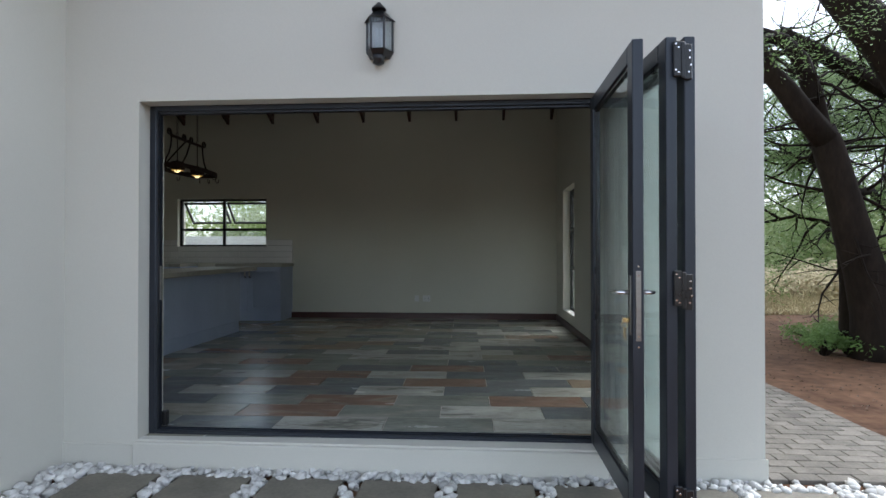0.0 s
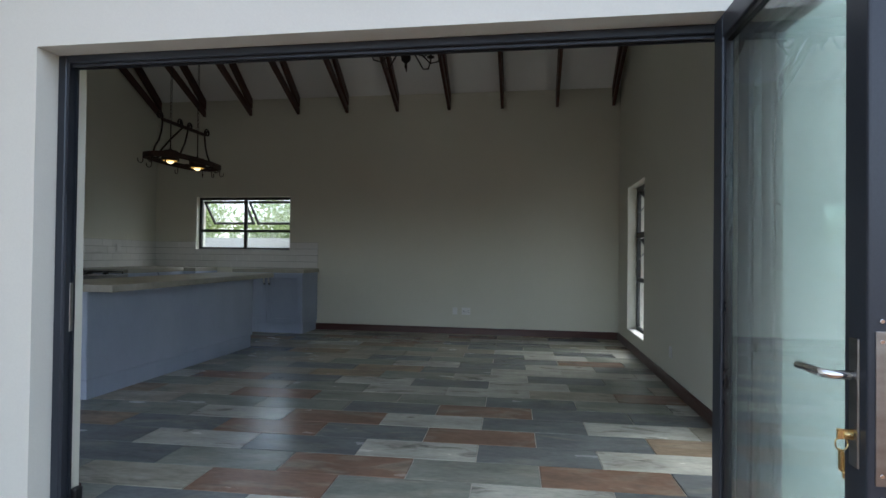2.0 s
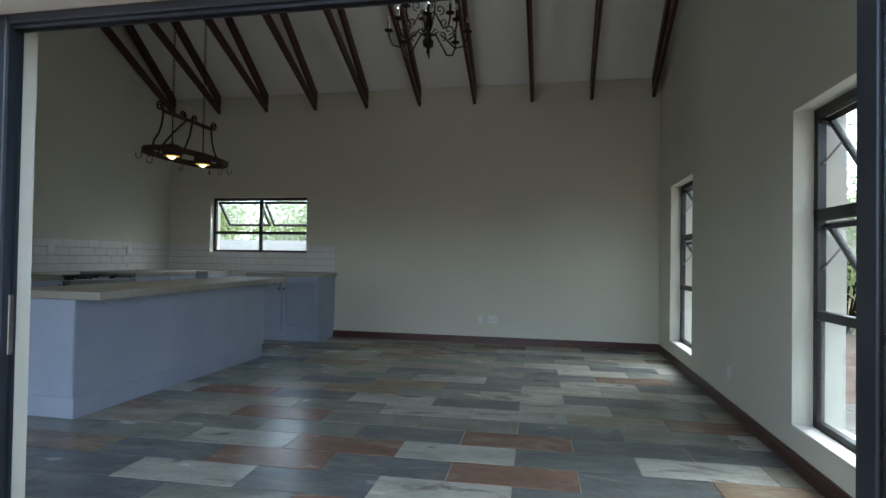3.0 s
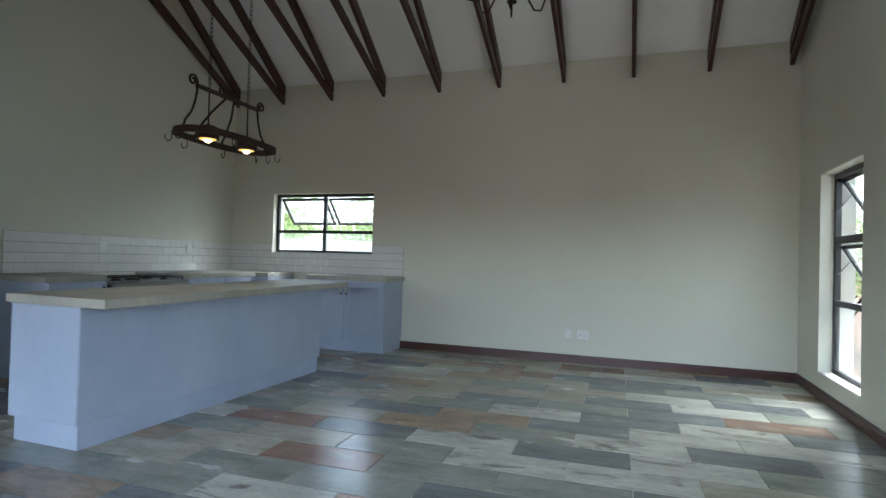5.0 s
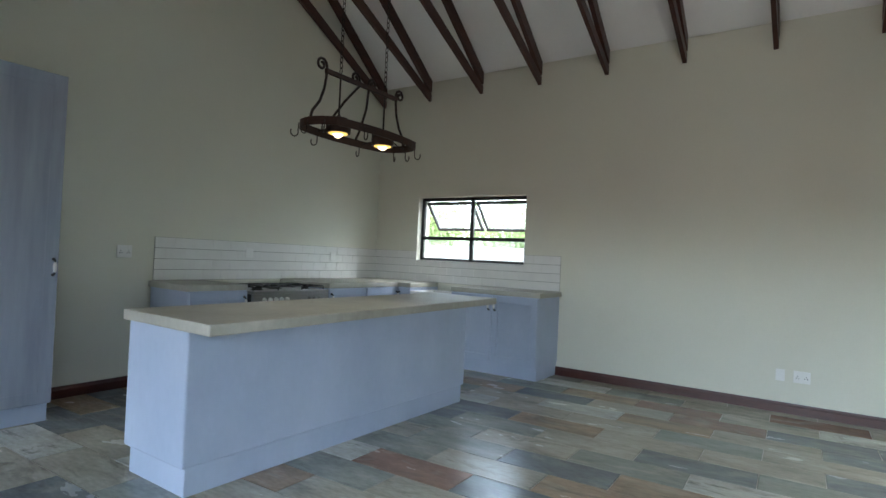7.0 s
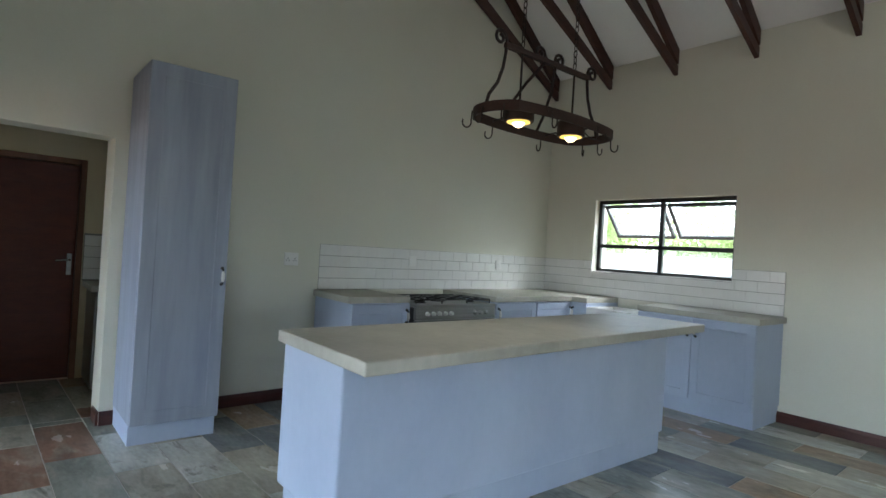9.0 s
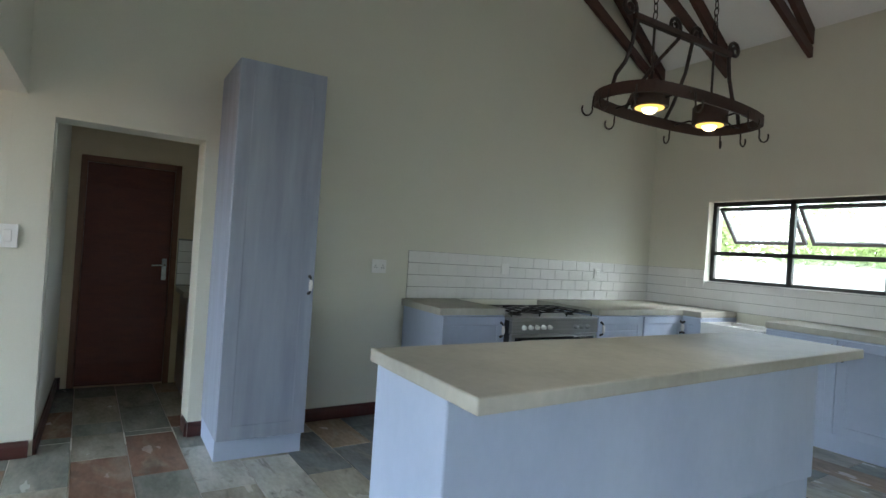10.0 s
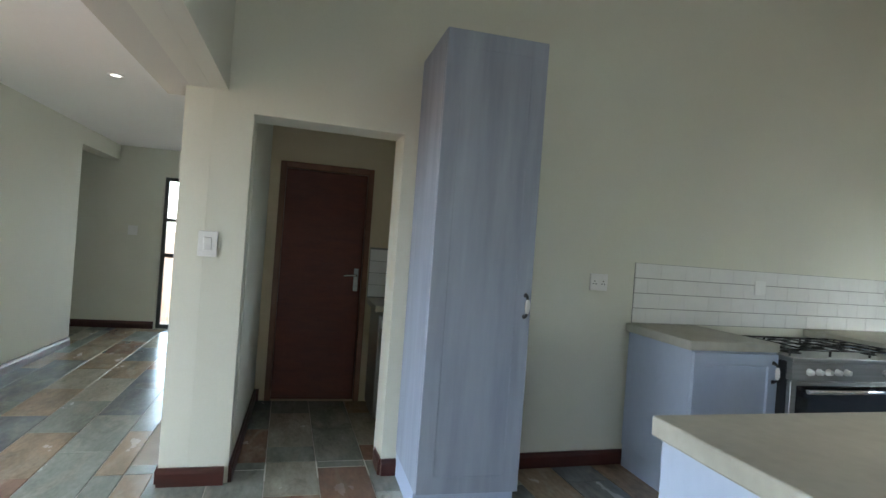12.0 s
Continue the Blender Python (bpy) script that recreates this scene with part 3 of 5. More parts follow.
def door_panel(name, xa, ya, xb, yb, label, lock=False):
    """A glazed leaf from its inner end a to its outer end b."""
    w = math.hypot(xb - xa, yb - ya)
    turn = math.degrees(math.atan2(yb - ya, xb - xa))
    ob = thing(name, label, "door leaf", (xa, ya, 0.032), "folding door leaves", turn)
    h, st, t = 2.042, 0.085, 0.024
    for n, a in (("stile", (0, st, 0, h)), ("stile", (w - st, w, 0, h)), ("top_rail", (st, w - st, h - 0.085, h)), ("bottom_rail", (st, w - st, 0, 0.11))):
        bm = boxed(a[0], a[1], -t, t, a[2], a[3], r=0.006)
        part(n, bm, M_ALU, ob)
    bm = bmesh.new()
    for a in ((st, w - st, h - 0.10, h - 0.085), (st, w - st, 0.11, 0.125), (st, st + 0.014, 0.125, h - 0.10), (w - st - 0.014, w - st, 0.125, h - 0.10)):
        box(bm, a[0], a[1], -0.014, 0.014, a[2], a[3])
    part("glazing_bead", bm, M_BLACK, ob)
    g = part("pane", boxed(st + 0.002, w - st - 0.002, -0.004, 0.004, 0.112, h - 0.087), M_DOORGLASS, ob, "dusty green-tinted glass")
    g.visible_shadow = False
    if lock:
        bm = boxed(w - 0.001, w + 0.003, -0.011, 0.011, 0.78, 1.08, r=0.001, seg=1)
        fp = part("lock_plate", bm, M_STEEL, ob, "steel lock faceplate", (0, 0, -0.035))
        for z in (0.755, 0.80, 1.06, 1.10):
            bm = bmesh.new()
            tube(bm, [(w - 0.001, 0, z), (w + 0.004, 0, z)], [0.006, 0.004], 8)
            part("screw", bm, M_CHROME, fp)
        for s in (1, -1):
            bm = boxed(w - 0.062, w - 0.028, s * t - 0.003, s * t + 0.006 if s > 0 else s * t + 0.003, 0.80, 1.06, r=0.002, seg=1)
            part("backplate", bm, M_STEEL, ob, "steel handle plate", (0, 0, -0.035))
            bm = bmesh.new()
            y = s * (t + 0.055)
            tube(bm, [(w - 0.045, s * t, 0.985), (w - 0.045, y * 0.85, 0.985), (w - 0.055, y, 0.985), (w - 0.10, y, 0.985), (w - 0.165, y * 0.97, 0.982)], 0.0095, 10)
            part("lever", bm, M_CHROME, ob, "chrome lever handle", (0, 0, -0.035))
        bm = bmesh.new()
        for s in (-1,):
            yy = s * (t + 0.012)
            lathe(bm, [(0.010, -0.004), (0.010, 0.004)], w - 0.045, yy, 0.865, 10)
            box(bm, w - 0.048, w - 0.042, yy - 0.02, yy + 0.012, 0.855, 0.875)
            ringp = [(w - 0.045, yy - 0.012 + 0.012 * math.cos(a), 0.845 + 0.014 * math.sin(a)) for a in np.linspace(0, 2 * math.pi, 13)]
            tube(bm, ringp, 0.0015, 5, False)
            box(bm, w - 0.052, w - 0.038, yy - 0.016, yy - 0.013, 0.79, 0.835, r=0.002, seg=1)
            box(bm, w - 0.047, w - 0.041, yy - 0.010, yy - 0.007, 0.775, 0.83, r=0.001, seg=1)
        part("bunch_of_keys", bm, M_BRASS, ob, "small brass keys hanging in the lock", (0, 0, -0.035))
    return ob


entry_frame()
door_panel("folding_door_leaf", 0.714, 3.83, 0.708, 2.89, "open charcoal aluminium glazed leaf with lever handle and keys", True)
door_panel("folding_door_leaf", 0.782, 3.775, 0.845, 2.88, "folded charcoal aluminium glazed leaf")
leaf3 = door_panel("folding_door_leaf", 0.854, 3.775, 0.921, 2.88, "folded charcoal aluminium glazed leaf beside the wall")
for z in (0.10, 1.005, 1.975):
    bm = boxed(0.849, 0.881, 2.863, 2.879, z - 0.075, z + 0.075, r=0.003, seg=1)
    box(bm, 0.891, 0.925, 2.861, 2.877, z - 0.09, z + 0.06, r=0.003, seg=1)
    box(bm, 0.878, 0.896, 2.857, 2.869, z - 0.085, z + 0.07, r=0.004, seg=1)
    bmesh.ops.translate(bm, verts=bm.verts, vec=(-0.854, -3.775, -0.032))
    bmesh.ops.rotate(bm, verts=bm.verts, cent=(0, 0, 0), matrix=Matrix.Rotation(-leaf3.matrix_basis.to_euler().z, 3, "Z"))
    hinge = part("hinge", bm, M_BLACK, leaf3, "black hinge with bright screws")
    for dx, dz in ((0.856, 0.06), (0.868, 0.045), (0.856, -0.05), (0.868, -0.06), (0.913, 0.03), (0.913, 0.0), (0.918, -0.03), (0.910, -0.06)):
        bm = bmesh.new()
        tube(bm, [(dx, 2.867, z + dz), (dx, 2.857, z + dz)], [0.006, 0.004], 8)
        bmesh.ops.translate(bm, verts=bm.verts, vec=(-0.854, -3.775, -0.032))
        bmesh.ops.rotate(bm, verts=bm.verts, cent=(0, 0, 0), matrix=Matrix.Rotation(-leaf3.matrix_basis.to_euler().z, 3, "Z"))
        part("screw", bm, M_CHROME, hinge)


# ---- wall lantern outside ----
def lantern(x, y, z):
    ob = thing("wall_lantern", "black half-hexagon outdoor wall lantern with clear panes", "wall light", (x, y, z))
    r = 0.098
    ang = [math.pi + k * math.pi / 3 for k in range(4)]
    def ringpts(rr):
        return [(0.86 * rr * math.cos(a), rr * math.sin(a) * 0.95 - 0.012) for a in ang]
    def frustum(r0, z0, r1, z1):
        bm = bmesh.new()
        lo = [bm.verts.new((px, py, z0)) for px, py in [(-0.86 * r0, -0.001), *ringpts(r0), (0.86 * r0, -0.001)]]
        hi = [bm.verts.new((px, py, z1)) for px, py in [(-0.86 * r1, -0.001), *ringpts(r1), (0.86 * r1, -0.001)]]
        bm.faces.new(lo[::-1]), bm.faces.new(hi)
        for i in range(6):
            bm.faces.new((lo[i], lo[(i + 1) % 6], hi[(i + 1) % 6], hi[i]))
        return bm
    part("base_tray", frustum(0.07, 0.05, 0.098, 0.09), M_BLACK, ob)
    bm = bmesh.new()
    lathe(bm, [(0.012, 0.0), (0.034, 0.012), (0.03, 0.032), (0.045, 0.05)], 0, -0.05, 0, 12)
    part("finial", bm, M_BLACK, ob)
    part("roof", frustum(0.11, 0.275, 0.04, 0.335), M_BLACK, ob)
    bm = bmesh.new()
    lathe(bm, [(0.045, 0.333), (0.035, 0.35), (0.02, 0.362), (0.012, 0.375)], 0, -0.045, 0, 12)
    part("cap", bm, M_BLACK, ob)
    for px, py in ringpts(0.09):
        part("corner_bar", boxed(px - 0.006, px + 0.006, py - 0.006, py + 0.006, 0.09, 0.276), M_BLACK, ob)
    pts = ringpts(0.088)
    for a, b in zip(pts, pts[1:]):
        bm = bmesh.new()
        prism(bm, [a, b, (b[0], b[1] + 0.003), (a[0], a[1] + 0.003)], "z", 0.092, 0.274)
        g = part("pane", bm, M_LAMPGLASS, ob)
        g.visible_shadow = False
    bm = bmesh.new()
    tube(bm, [(-0.012, -0.045, 0.09), (-0.012, -0.045, 0.22)], 0.009, 8)
    tube(bm, [(0.012, -0.045, 0.09), (0.012, -0.045, 0.22)], 0.009, 8)
    part("bulb", bm, M_TUBE, ob, "unlit white tube bulb")
    # white only to make the panes look bright with daylight
    part("back_plate", boxed(-0.07, 0.07, -0.008, 0.0, 0.07, 0.30), M_PLAST, ob, "back plate whitened to brighten the panes")


lantern(-0.57, S_OUT, 2.275)


# ---- kitchen ----
def slab_top(name, label, pts, z0, z1, r=0.007):
    """A worktop cast in one piece over an outline."""
    cx, cy = sum(p[0] for p in pts) / len(pts), sum(p[1] for p in pts) / len(pts)
    bm = bmesh.new()
    prism(bm, [(x - cx, y - cy) for x, y in pts], "z", 0, z1 - z0)
    bmesh.ops.bevel(bm, geom=bm.edges[:], offset=r, segments=2, affect="EDGES", profile=0.5)
    bmesh.ops.subdivide_edges(bm, edges=[e for e in bm.edges if e.calc_length() > 0.3], cuts=28, use_grid_fill=True)
    for v in bm.verts:
        j = noise.noise(v.co * 7.0 + Vector((cx, cy, 0))) * 0.0035 + noise.noise(v.co * 23.0) * 0.0015
        if v.co.z < 0.6 * (z1 - z0):
            v.co.z = max(v.co.z + j, 0.0) if v.co.z < 0.002 else v.co.z
        away = Vector((v.co.x, v.co.y, 0)).normalized()
        v.co += away * j * 0.7
    ob = new(name, mesh_of(name, bm, M_TOP))
    ob.location = (cx, cy, z0)
    return tagged(ob, label, "worktop")


def cup_handle(parent, x, y, z, axis):
    """A white porcelain bar handle with dark ends; axis: the way the front faces."""
    ax = Vector(axis)
    def q(u, dz):
        return Vector((x, y, z)) + ax * u + Vector((0, 0, dz))
    bm = bmesh.new()
    tube(bm, [q(-0.002, 0.056), q(0.006, 0.055), q(0.022, 0.049), q(0.03, 0.036), q(0.03, -0.036), q(0.022, -0.049), q(0.006, -0.055), q(-0.002, -0.056)], [0.014, 0.011, 0.008, 0.006, 0.006, 0.008, 0.011, 0.014], 8)
    h = part("handle", bm, M_BLACK, parent, "dark metal handle with porcelain grip")
    bm = bmesh.new()
    tube(bm, [q(0.03, 0.036), q(0.033, 0.015), q(0.033, -0.015), q(0.03, -0.036)], [0.009, 0.0135, 0.0135, 0.009], 10)
    part("grip", bm, M_PORC, h, "white porcelain grip")


def shaker(u0, u1, z0, z1, frame_w=0.07, t=0.02, sink=0.009):
    """A door with a sunk panel, in the x-z plane, its front at -y."""
    bm = bmesh.new()
    loops = [[(u0 + i, -d, z0 + i), (u1 - i, -d, z0 + i), (u1 - i, -d, z1 - i), (u0 + i, -d, z1 - i)] for i, d in ((0, 0), (0, t - 0.002), (0.002, t), (frame_w, t), (frame_w + 0.006, t - sink))]
    rows = [[bm.verts.new(p) for p in loop] for loop in loops]
    for a, b in zip(rows, rows[1:]):
        for k in range(4):
            bm.faces.new((a[k], a[(k + 1) % 4], b[(k + 1) % 4], b[k]))
    bm.faces.new(rows[-1])
    bm.faces.new(rows[0][::-1])
    return bm


def base_cabinet(name, label, at, turn, w, depth, h=0.885, doors=1, handle_side=1, plinth=0.15, grooves=False):
    """A floor unit, its front along local x at y = 0, its body behind it."""
    ob = thing(name, label, "kitchen cabinet", at, "kitchen base cabinets", turn)
    part("body", boxed(0, w, 0.0, depth, plinth, h, r=0.003, seg=1), M_CAB, ob)
    part("plinth", boxed(0.01, w - 0.01, 0.035, depth, 0, plinth + 0.005), M_CAB, ob)
    dw = w / doors
    for i in range(doors):
        u0, u1 = i * dw + 0.004, (i + 1) * dw - 0.004
        bm = shaker(u0, u1, plinth + 0.004, h - 0.012)
        d = part("door", bm, M_CAB, ob)
        if grooves:
            for z in np.arange(plinth + 0.10, h - 0.09, 0.06):
                part("slat", boxed(u0 + 0.07, u1 - 0.07, -0.0155, -0.0105, z, z + 0.05, r=0.002, seg=1), M_CAB, d)
        side = handle_side if doors == 1 else (1 if i == 0 else -1)
        hx = u1 - 0.035 if side > 0 else u0 + 0.035
        cup_handle(d, hx, -0.02, h - 0.12, (0, -1, 0))
    return ob


# island
isl = thing("kitchen_island", "pale lilac-blue limewashed kitchen island on a set-back plinth", "kitchen island", (-3.82, 7.06, 0.0))
part("body", boxed(-0.312, 0.302, -1.36, 1.39, 0.155, 0.888, r=0.012), M_CAB, isl)
part("plinth", boxed(-0.28, 0.288, -1.335, 1.365, 0.0, 0.156, r=0.004, seg=1), M_CAB, isl)
slab_top("island_worktop", "thick pale cast-concrete worktop lying on the island", [(-4.13, 5.66), (-3.245, 5.645), (-3.46, 8.91), (-4.24, 8.91)], 0.888, 0.949, 0.007)

# tall cupboard
tall = thing("tall_cupboard", "tall narrow lilac-blue limewashed broom cupboard against the wall", "cupboard", (-5.41, 5.245, 0.0), turn=90)
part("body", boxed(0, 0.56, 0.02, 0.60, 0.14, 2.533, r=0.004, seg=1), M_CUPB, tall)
part("plinth", boxed(0.005, 0.555, 0.06, 0.60, 0.0, 0.142), M_CAB, tall)
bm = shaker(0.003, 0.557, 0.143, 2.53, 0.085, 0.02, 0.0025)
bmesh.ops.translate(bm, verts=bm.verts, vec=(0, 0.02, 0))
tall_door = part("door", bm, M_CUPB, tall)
cup_handle(tall_door, 0.525, 0.0, 1.13, (0, -1, 0))

# units along the west wall, fronts facing east
CF = -5.36
base_cabinet("base_cabinet", "lilac-blue limewashed base cabinet beside the stove", (CF - 0.06, 6.83, 0), 90, 0.60, 0.64, 0.925, 1, 1)
base_cabinet("base_cabinet", "lilac-blue limewashed slatted base cabinet beside the stove", (CF, 8.45, 0), 90, 0.62, 0.605, 0.925, 1, -1, grooves=True)
base_cabinet("corner_cabinet", "lilac-blue limewashed corner base cabinet", (CF, 9.08, 0), 90, 0.60, 0.605, 0.925, 1, 1)
# units along the north wall, fronts facing south
NF = 9.69
base_cabinet("base_cabinet", "lilac-blue limewashed base cabinet beside the sink", (-5.355, NF, 0), 0, 0.22, 0.60, 0.925, 1, -1)
base_cabinet("sink_cabinet", "lilac-blue limewashed cabinet under the butler sink", (-5.13, NF, 0), 0, 0.62, 0.60, 0.648, 2)
base_cabinet("base_cabinet", "lilac-blue limewashed two-door base cabinet at the end of the run", (-4.505, NF, 0), 0, 1.14, 0.60, 0.925, 2)
slab_top("worktop", "cast-concrete worktop between cupboard and stove", [(west(6.82) + 0.004, 6.82), (CF - 0.03, 6.79), (CF - 0.03, 7.42), (west(7.42) + 0.004, 7.42)], 0.925, 0.982)
slab_top("worktop", "cast-concrete corner worktop beside the stove", [(west(8.44) + 0.004, 8.44), (CF + 0.03, 8.44), (CF + 0.03, NF - 0.03), (-5.13, NF - 0.03), (-5.13, N - 0.004), (west(N) + 0.004, N - 0.004)], 0.925, 0.982)
slab_top("worktop", "cast-concrete worktop between sink and bare wall", [(-4.51, NF - 0.03), (-3.335, NF - 0.03), (-3.335, N - 0.004), (-4.51, N - 0.004)], 0.925, 0.982)

# butler sink
bm = bmesh.new()
slab = [(-5.125, -4.515, NF - 0.04, NF + 0.02, 0.65, 0.888), (-5.125, -4.515, N - 0.17, N - 0.12, 0.65, 0.888), (-5.125, -5.08, NF + 0.02, N - 0.17, 0.65, 0.888), (-4.56, -4.515, NF + 0.02, N - 0.17, 0.65, 0.888),
        (-5.08, -4.56, NF + 0.02, N - 0.17, 0.65, 0.69)]
for a in slab:
    box(bm, *a, r=0.008)
bmesh.ops.translate(bm, verts=bm.verts, vec=(4.82, -NF, -0.65))
sink = thing("butler_sink", "white ceramic butler sink set between the worktops", "sink", (-4.82, NF, 0.65))
part("basin", bm, M_PORC, sink)


# gas stove
def stove():
    ob = thing("gas_stove", "stainless steel gas stove with five burners and white knobs", "stove", (CF + 0.04, 7.43, -0.008), turn=90)
    w, d = 0.975, 0.77
    part("body", boxed(0, w, 0.02, d, 0.08, 0.895, r=0.004, seg=1), M_BLACK, ob)
    part("leg_skirt", boxed(0.02, w - 0.02, 0.06, d, 0.009, 0.082), M_BLACK, ob)
    part("hob_plate", boxed(0, w, -0.02, d, 0.895, 0.925, r=0.006), M_STEEL, ob, "stainless steel hob plate")
    bm = bmesh.new()
    prism(bm, [(-0.02, 0.79), (0.03, 0.79), (0.03, 0.895), (-0.012, 0.895)], "x", 0, w)
    panel = part("control_panel", bm, M_STEEL, ob, "stainless steel control panel")
    for u in (0.12, 0.19, 0.26, 0.33, 0.40, 0.70, 0.77, 0.84):
        bm = bmesh.new()
        tube(bm, [(u, -0.016, 0.842), (u, -0.022, 0.842), (u, -0.023, 0.842), (u, -0.044, 0.842), (u, -0.047, 0.842)], [0.021, 0.021, 0.0175, 0.0155, 0.011], 14)
        part("knob", bm, M_PLAST if u < 0.5 else M_STEEL, panel, "white knob" if u < 0.5 else "silver knob")
    bm = boxed(0.0, w, -0.012, 0.02, 0.22, 0.785, r=0.005)
    door = part("oven_door", bm, M_STEEL, ob, "stainless steel oven door")
    part("oven_glass", boxed(0.04, w - 0.04, -0.016, -0.011, 0.27, 0.76, r=0.001, seg=1), M_OVENGLASS, door, "dark oven glass")
    bm = bmesh.new()
    tube(bm, [(0.07, -0.065, 0.735), (w - 0.07, -0.065, 0.735)], 0.013, 12)
    for u in (0.09, w - 0.09):
        tube(bm, [(u, -0.012, 0.735), (u, -0.065, 0.735)], 0.009, 8)
    part("oven_handle", bm, M_CHROME, door, "chrome oven handle")
    part("drawer_front", boxed(0.0, w, -0.01, 0.02, 0.085, 0.212, r=0.004, seg=1), M_STEEL, ob)
    for u, v, r in ((0.17, 0.17, 0.05), (0.17, 0.44, 0.04), (0.485, 0.30, 0.065), (0.80, 0.17, 0.035), (0.80, 0.44, 0.05)):
        bm = bmesh.new()
        lathe(bm, [(r * 1.25, 0.925), (r * 1.25, 0.931), (r, 0.932), (r, 0.945), (r * 0.85, 0.95)], u, v, 0, 18)
        part("burner", bm, M_BLACK, ob, "black burner cap")
    for u0, u1 in ((0.03, 0.33), (0.335, 0.64), (0.645, 0.945)):
        bm = bmesh.new()
        z = 0.962
        for a, b in (((u0, 0.04), (u1, 0.04)), ((u0, 0.54), (u1, 0.54)), ((u0, 0.04), (u0, 0.54)), ((u1, 0.04), (u1, 0.54)), ((u0, 0.29), (u1, 0.29)), (((u0 + u1) / 2, 0.04), ((u0 + u1) / 2, 0.54)),
                     ((u0, 0.165), (u0 + 0.09, 0.165)), ((u1 - 0.09, 0.165), (u1, 0.165)), ((u0, 0.415), (u0 + 0.09, 0.415)), ((u1 - 0.09, 0.415), (u1, 0.415))):
            bm = bmesh.new()
            tube(bm, [(*a, z), (*b, z)], 0.006, 6)
            part("pan_support_bar", bm, M_BLACK, ob, "black cast-iron bar")
        for u in (u0, u1):
            for v in (0.04, 0.54):
                bm = bmesh.new()
                tube(bm, [(u, v, z), (u, v, 0.925)], 0.006, 6)
                part("pan_support_foot", bm, M_BLACK, ob)


stove()


# sockets and switches
def plate(name, label, at, turn, w, h, kind):
    """A wall plate in the local x-z plane, its front at -y."""
    ob = thing(name, label, "switch" if "switch" in name else "socket", at, "", turn)
    part("plate", boxed(-w / 2, w / 2, -0.011, 0.0, -h / 2, h / 2, r=0.003), M_PLAST, ob)
    if kind == "double":
        for s in (-1, 1):
            bm = bmesh.new()
            for dx, dz in ((0, 0.006), (-0.011, -0.012), (0.011, -0.012)):
                box(bm, s * w / 4 + dx - 0.0035, s * w / 4 + dx + 0.0035, -0.0116, -0.0105, dz - 0.0045, dz + 0.0045)
            part("pin_holes", bm, M_BLACK, ob)
            part("rocker", boxed(s * w / 4 - 0.011, s * w / 4 + 0.011, -0.015, -0.010, h / 2 - 0.034, h / 2 - 0.014, r=0.002, seg=1), M_PLAST, ob)
    elif kind == "rocker":
        part("rocker", boxed(-w * 0.22, w * 0.22, -0.016, -0.010, -h * 0.26, h * 0.26, r=0.003, seg=1), M_PLAST, ob)
    return ob


plate("wall_socket", "white double wall socket on the plastered wall", (-0.925, N, 0.355), 0, 0.135, 0.11, "double")
plate("blank_plate", "white blank wall plate beside a double socket", (-1.10, N, 0.355), 0, 0.075, 0.11, "blank")
plate("wall_socket", "white wall socket low on the window wall", (E, 7.2, 0.33), 90, 0.075, 0.11, "rocker").matrix_basis = pose(E, 7.2, 0.33, 0, 0, -90)
plate("wall_socket", "white double wall socket beside the tall cupboard", (west(6.58) , 6.58, 1.253), 93, 0.135, 0.115, "double")
plate("wall_switch", "white light switch on the pillar", (-5.946, 4.10, 1.335), 90, 0.10, 0.14, "rocker")
plate("wall_socket", "white socket on the tiled splashback", (west(7.97) + 0.012, 7.97, 1.28), 93, 0.10, 0.105, "blank")
plate("wall_socket", "white socket on the tiled splashback", (west(9.33) + 0.012, 9.33, 1.28), 93, 0.10, 0.105, "rocker")
plate("wall_switch", "white light switch on the hall wall", (HALL_W, 2.32, 1.35), 90, 0.12, 0.13, "rocker")


# pot rack over the island
def chain(bm, x, y, z0, z1, link=0.045):
    n = int((z1 - z0) / (link * 0.8))
    for k in range(n):
        z = z0 + (k + 0.5) * (z1 - z0) / n
        pts = []
        for a in np.linspace(0, 2 * math.pi, 11):
            u, v = 0.011 * math.cos(a), 0.5 * link * math.sin(a)
            pts.append((x + u, y, z + v) if k % 2 else (x, y + u, z + v))
        tube(bm, pts, 0.0028, 5, False)


def scroll(cx, cz, r, turns, start, direction):
    return [(cx + r * (1 - 0.72 * s) * math.cos(start + direction * turns * 2 * math.pi * s), cz + r * (1 - 0.72 * s) * math.sin(start + direction * turns * 2 * math.pi * s)) for s in np.linspace(0, 1, 14)]


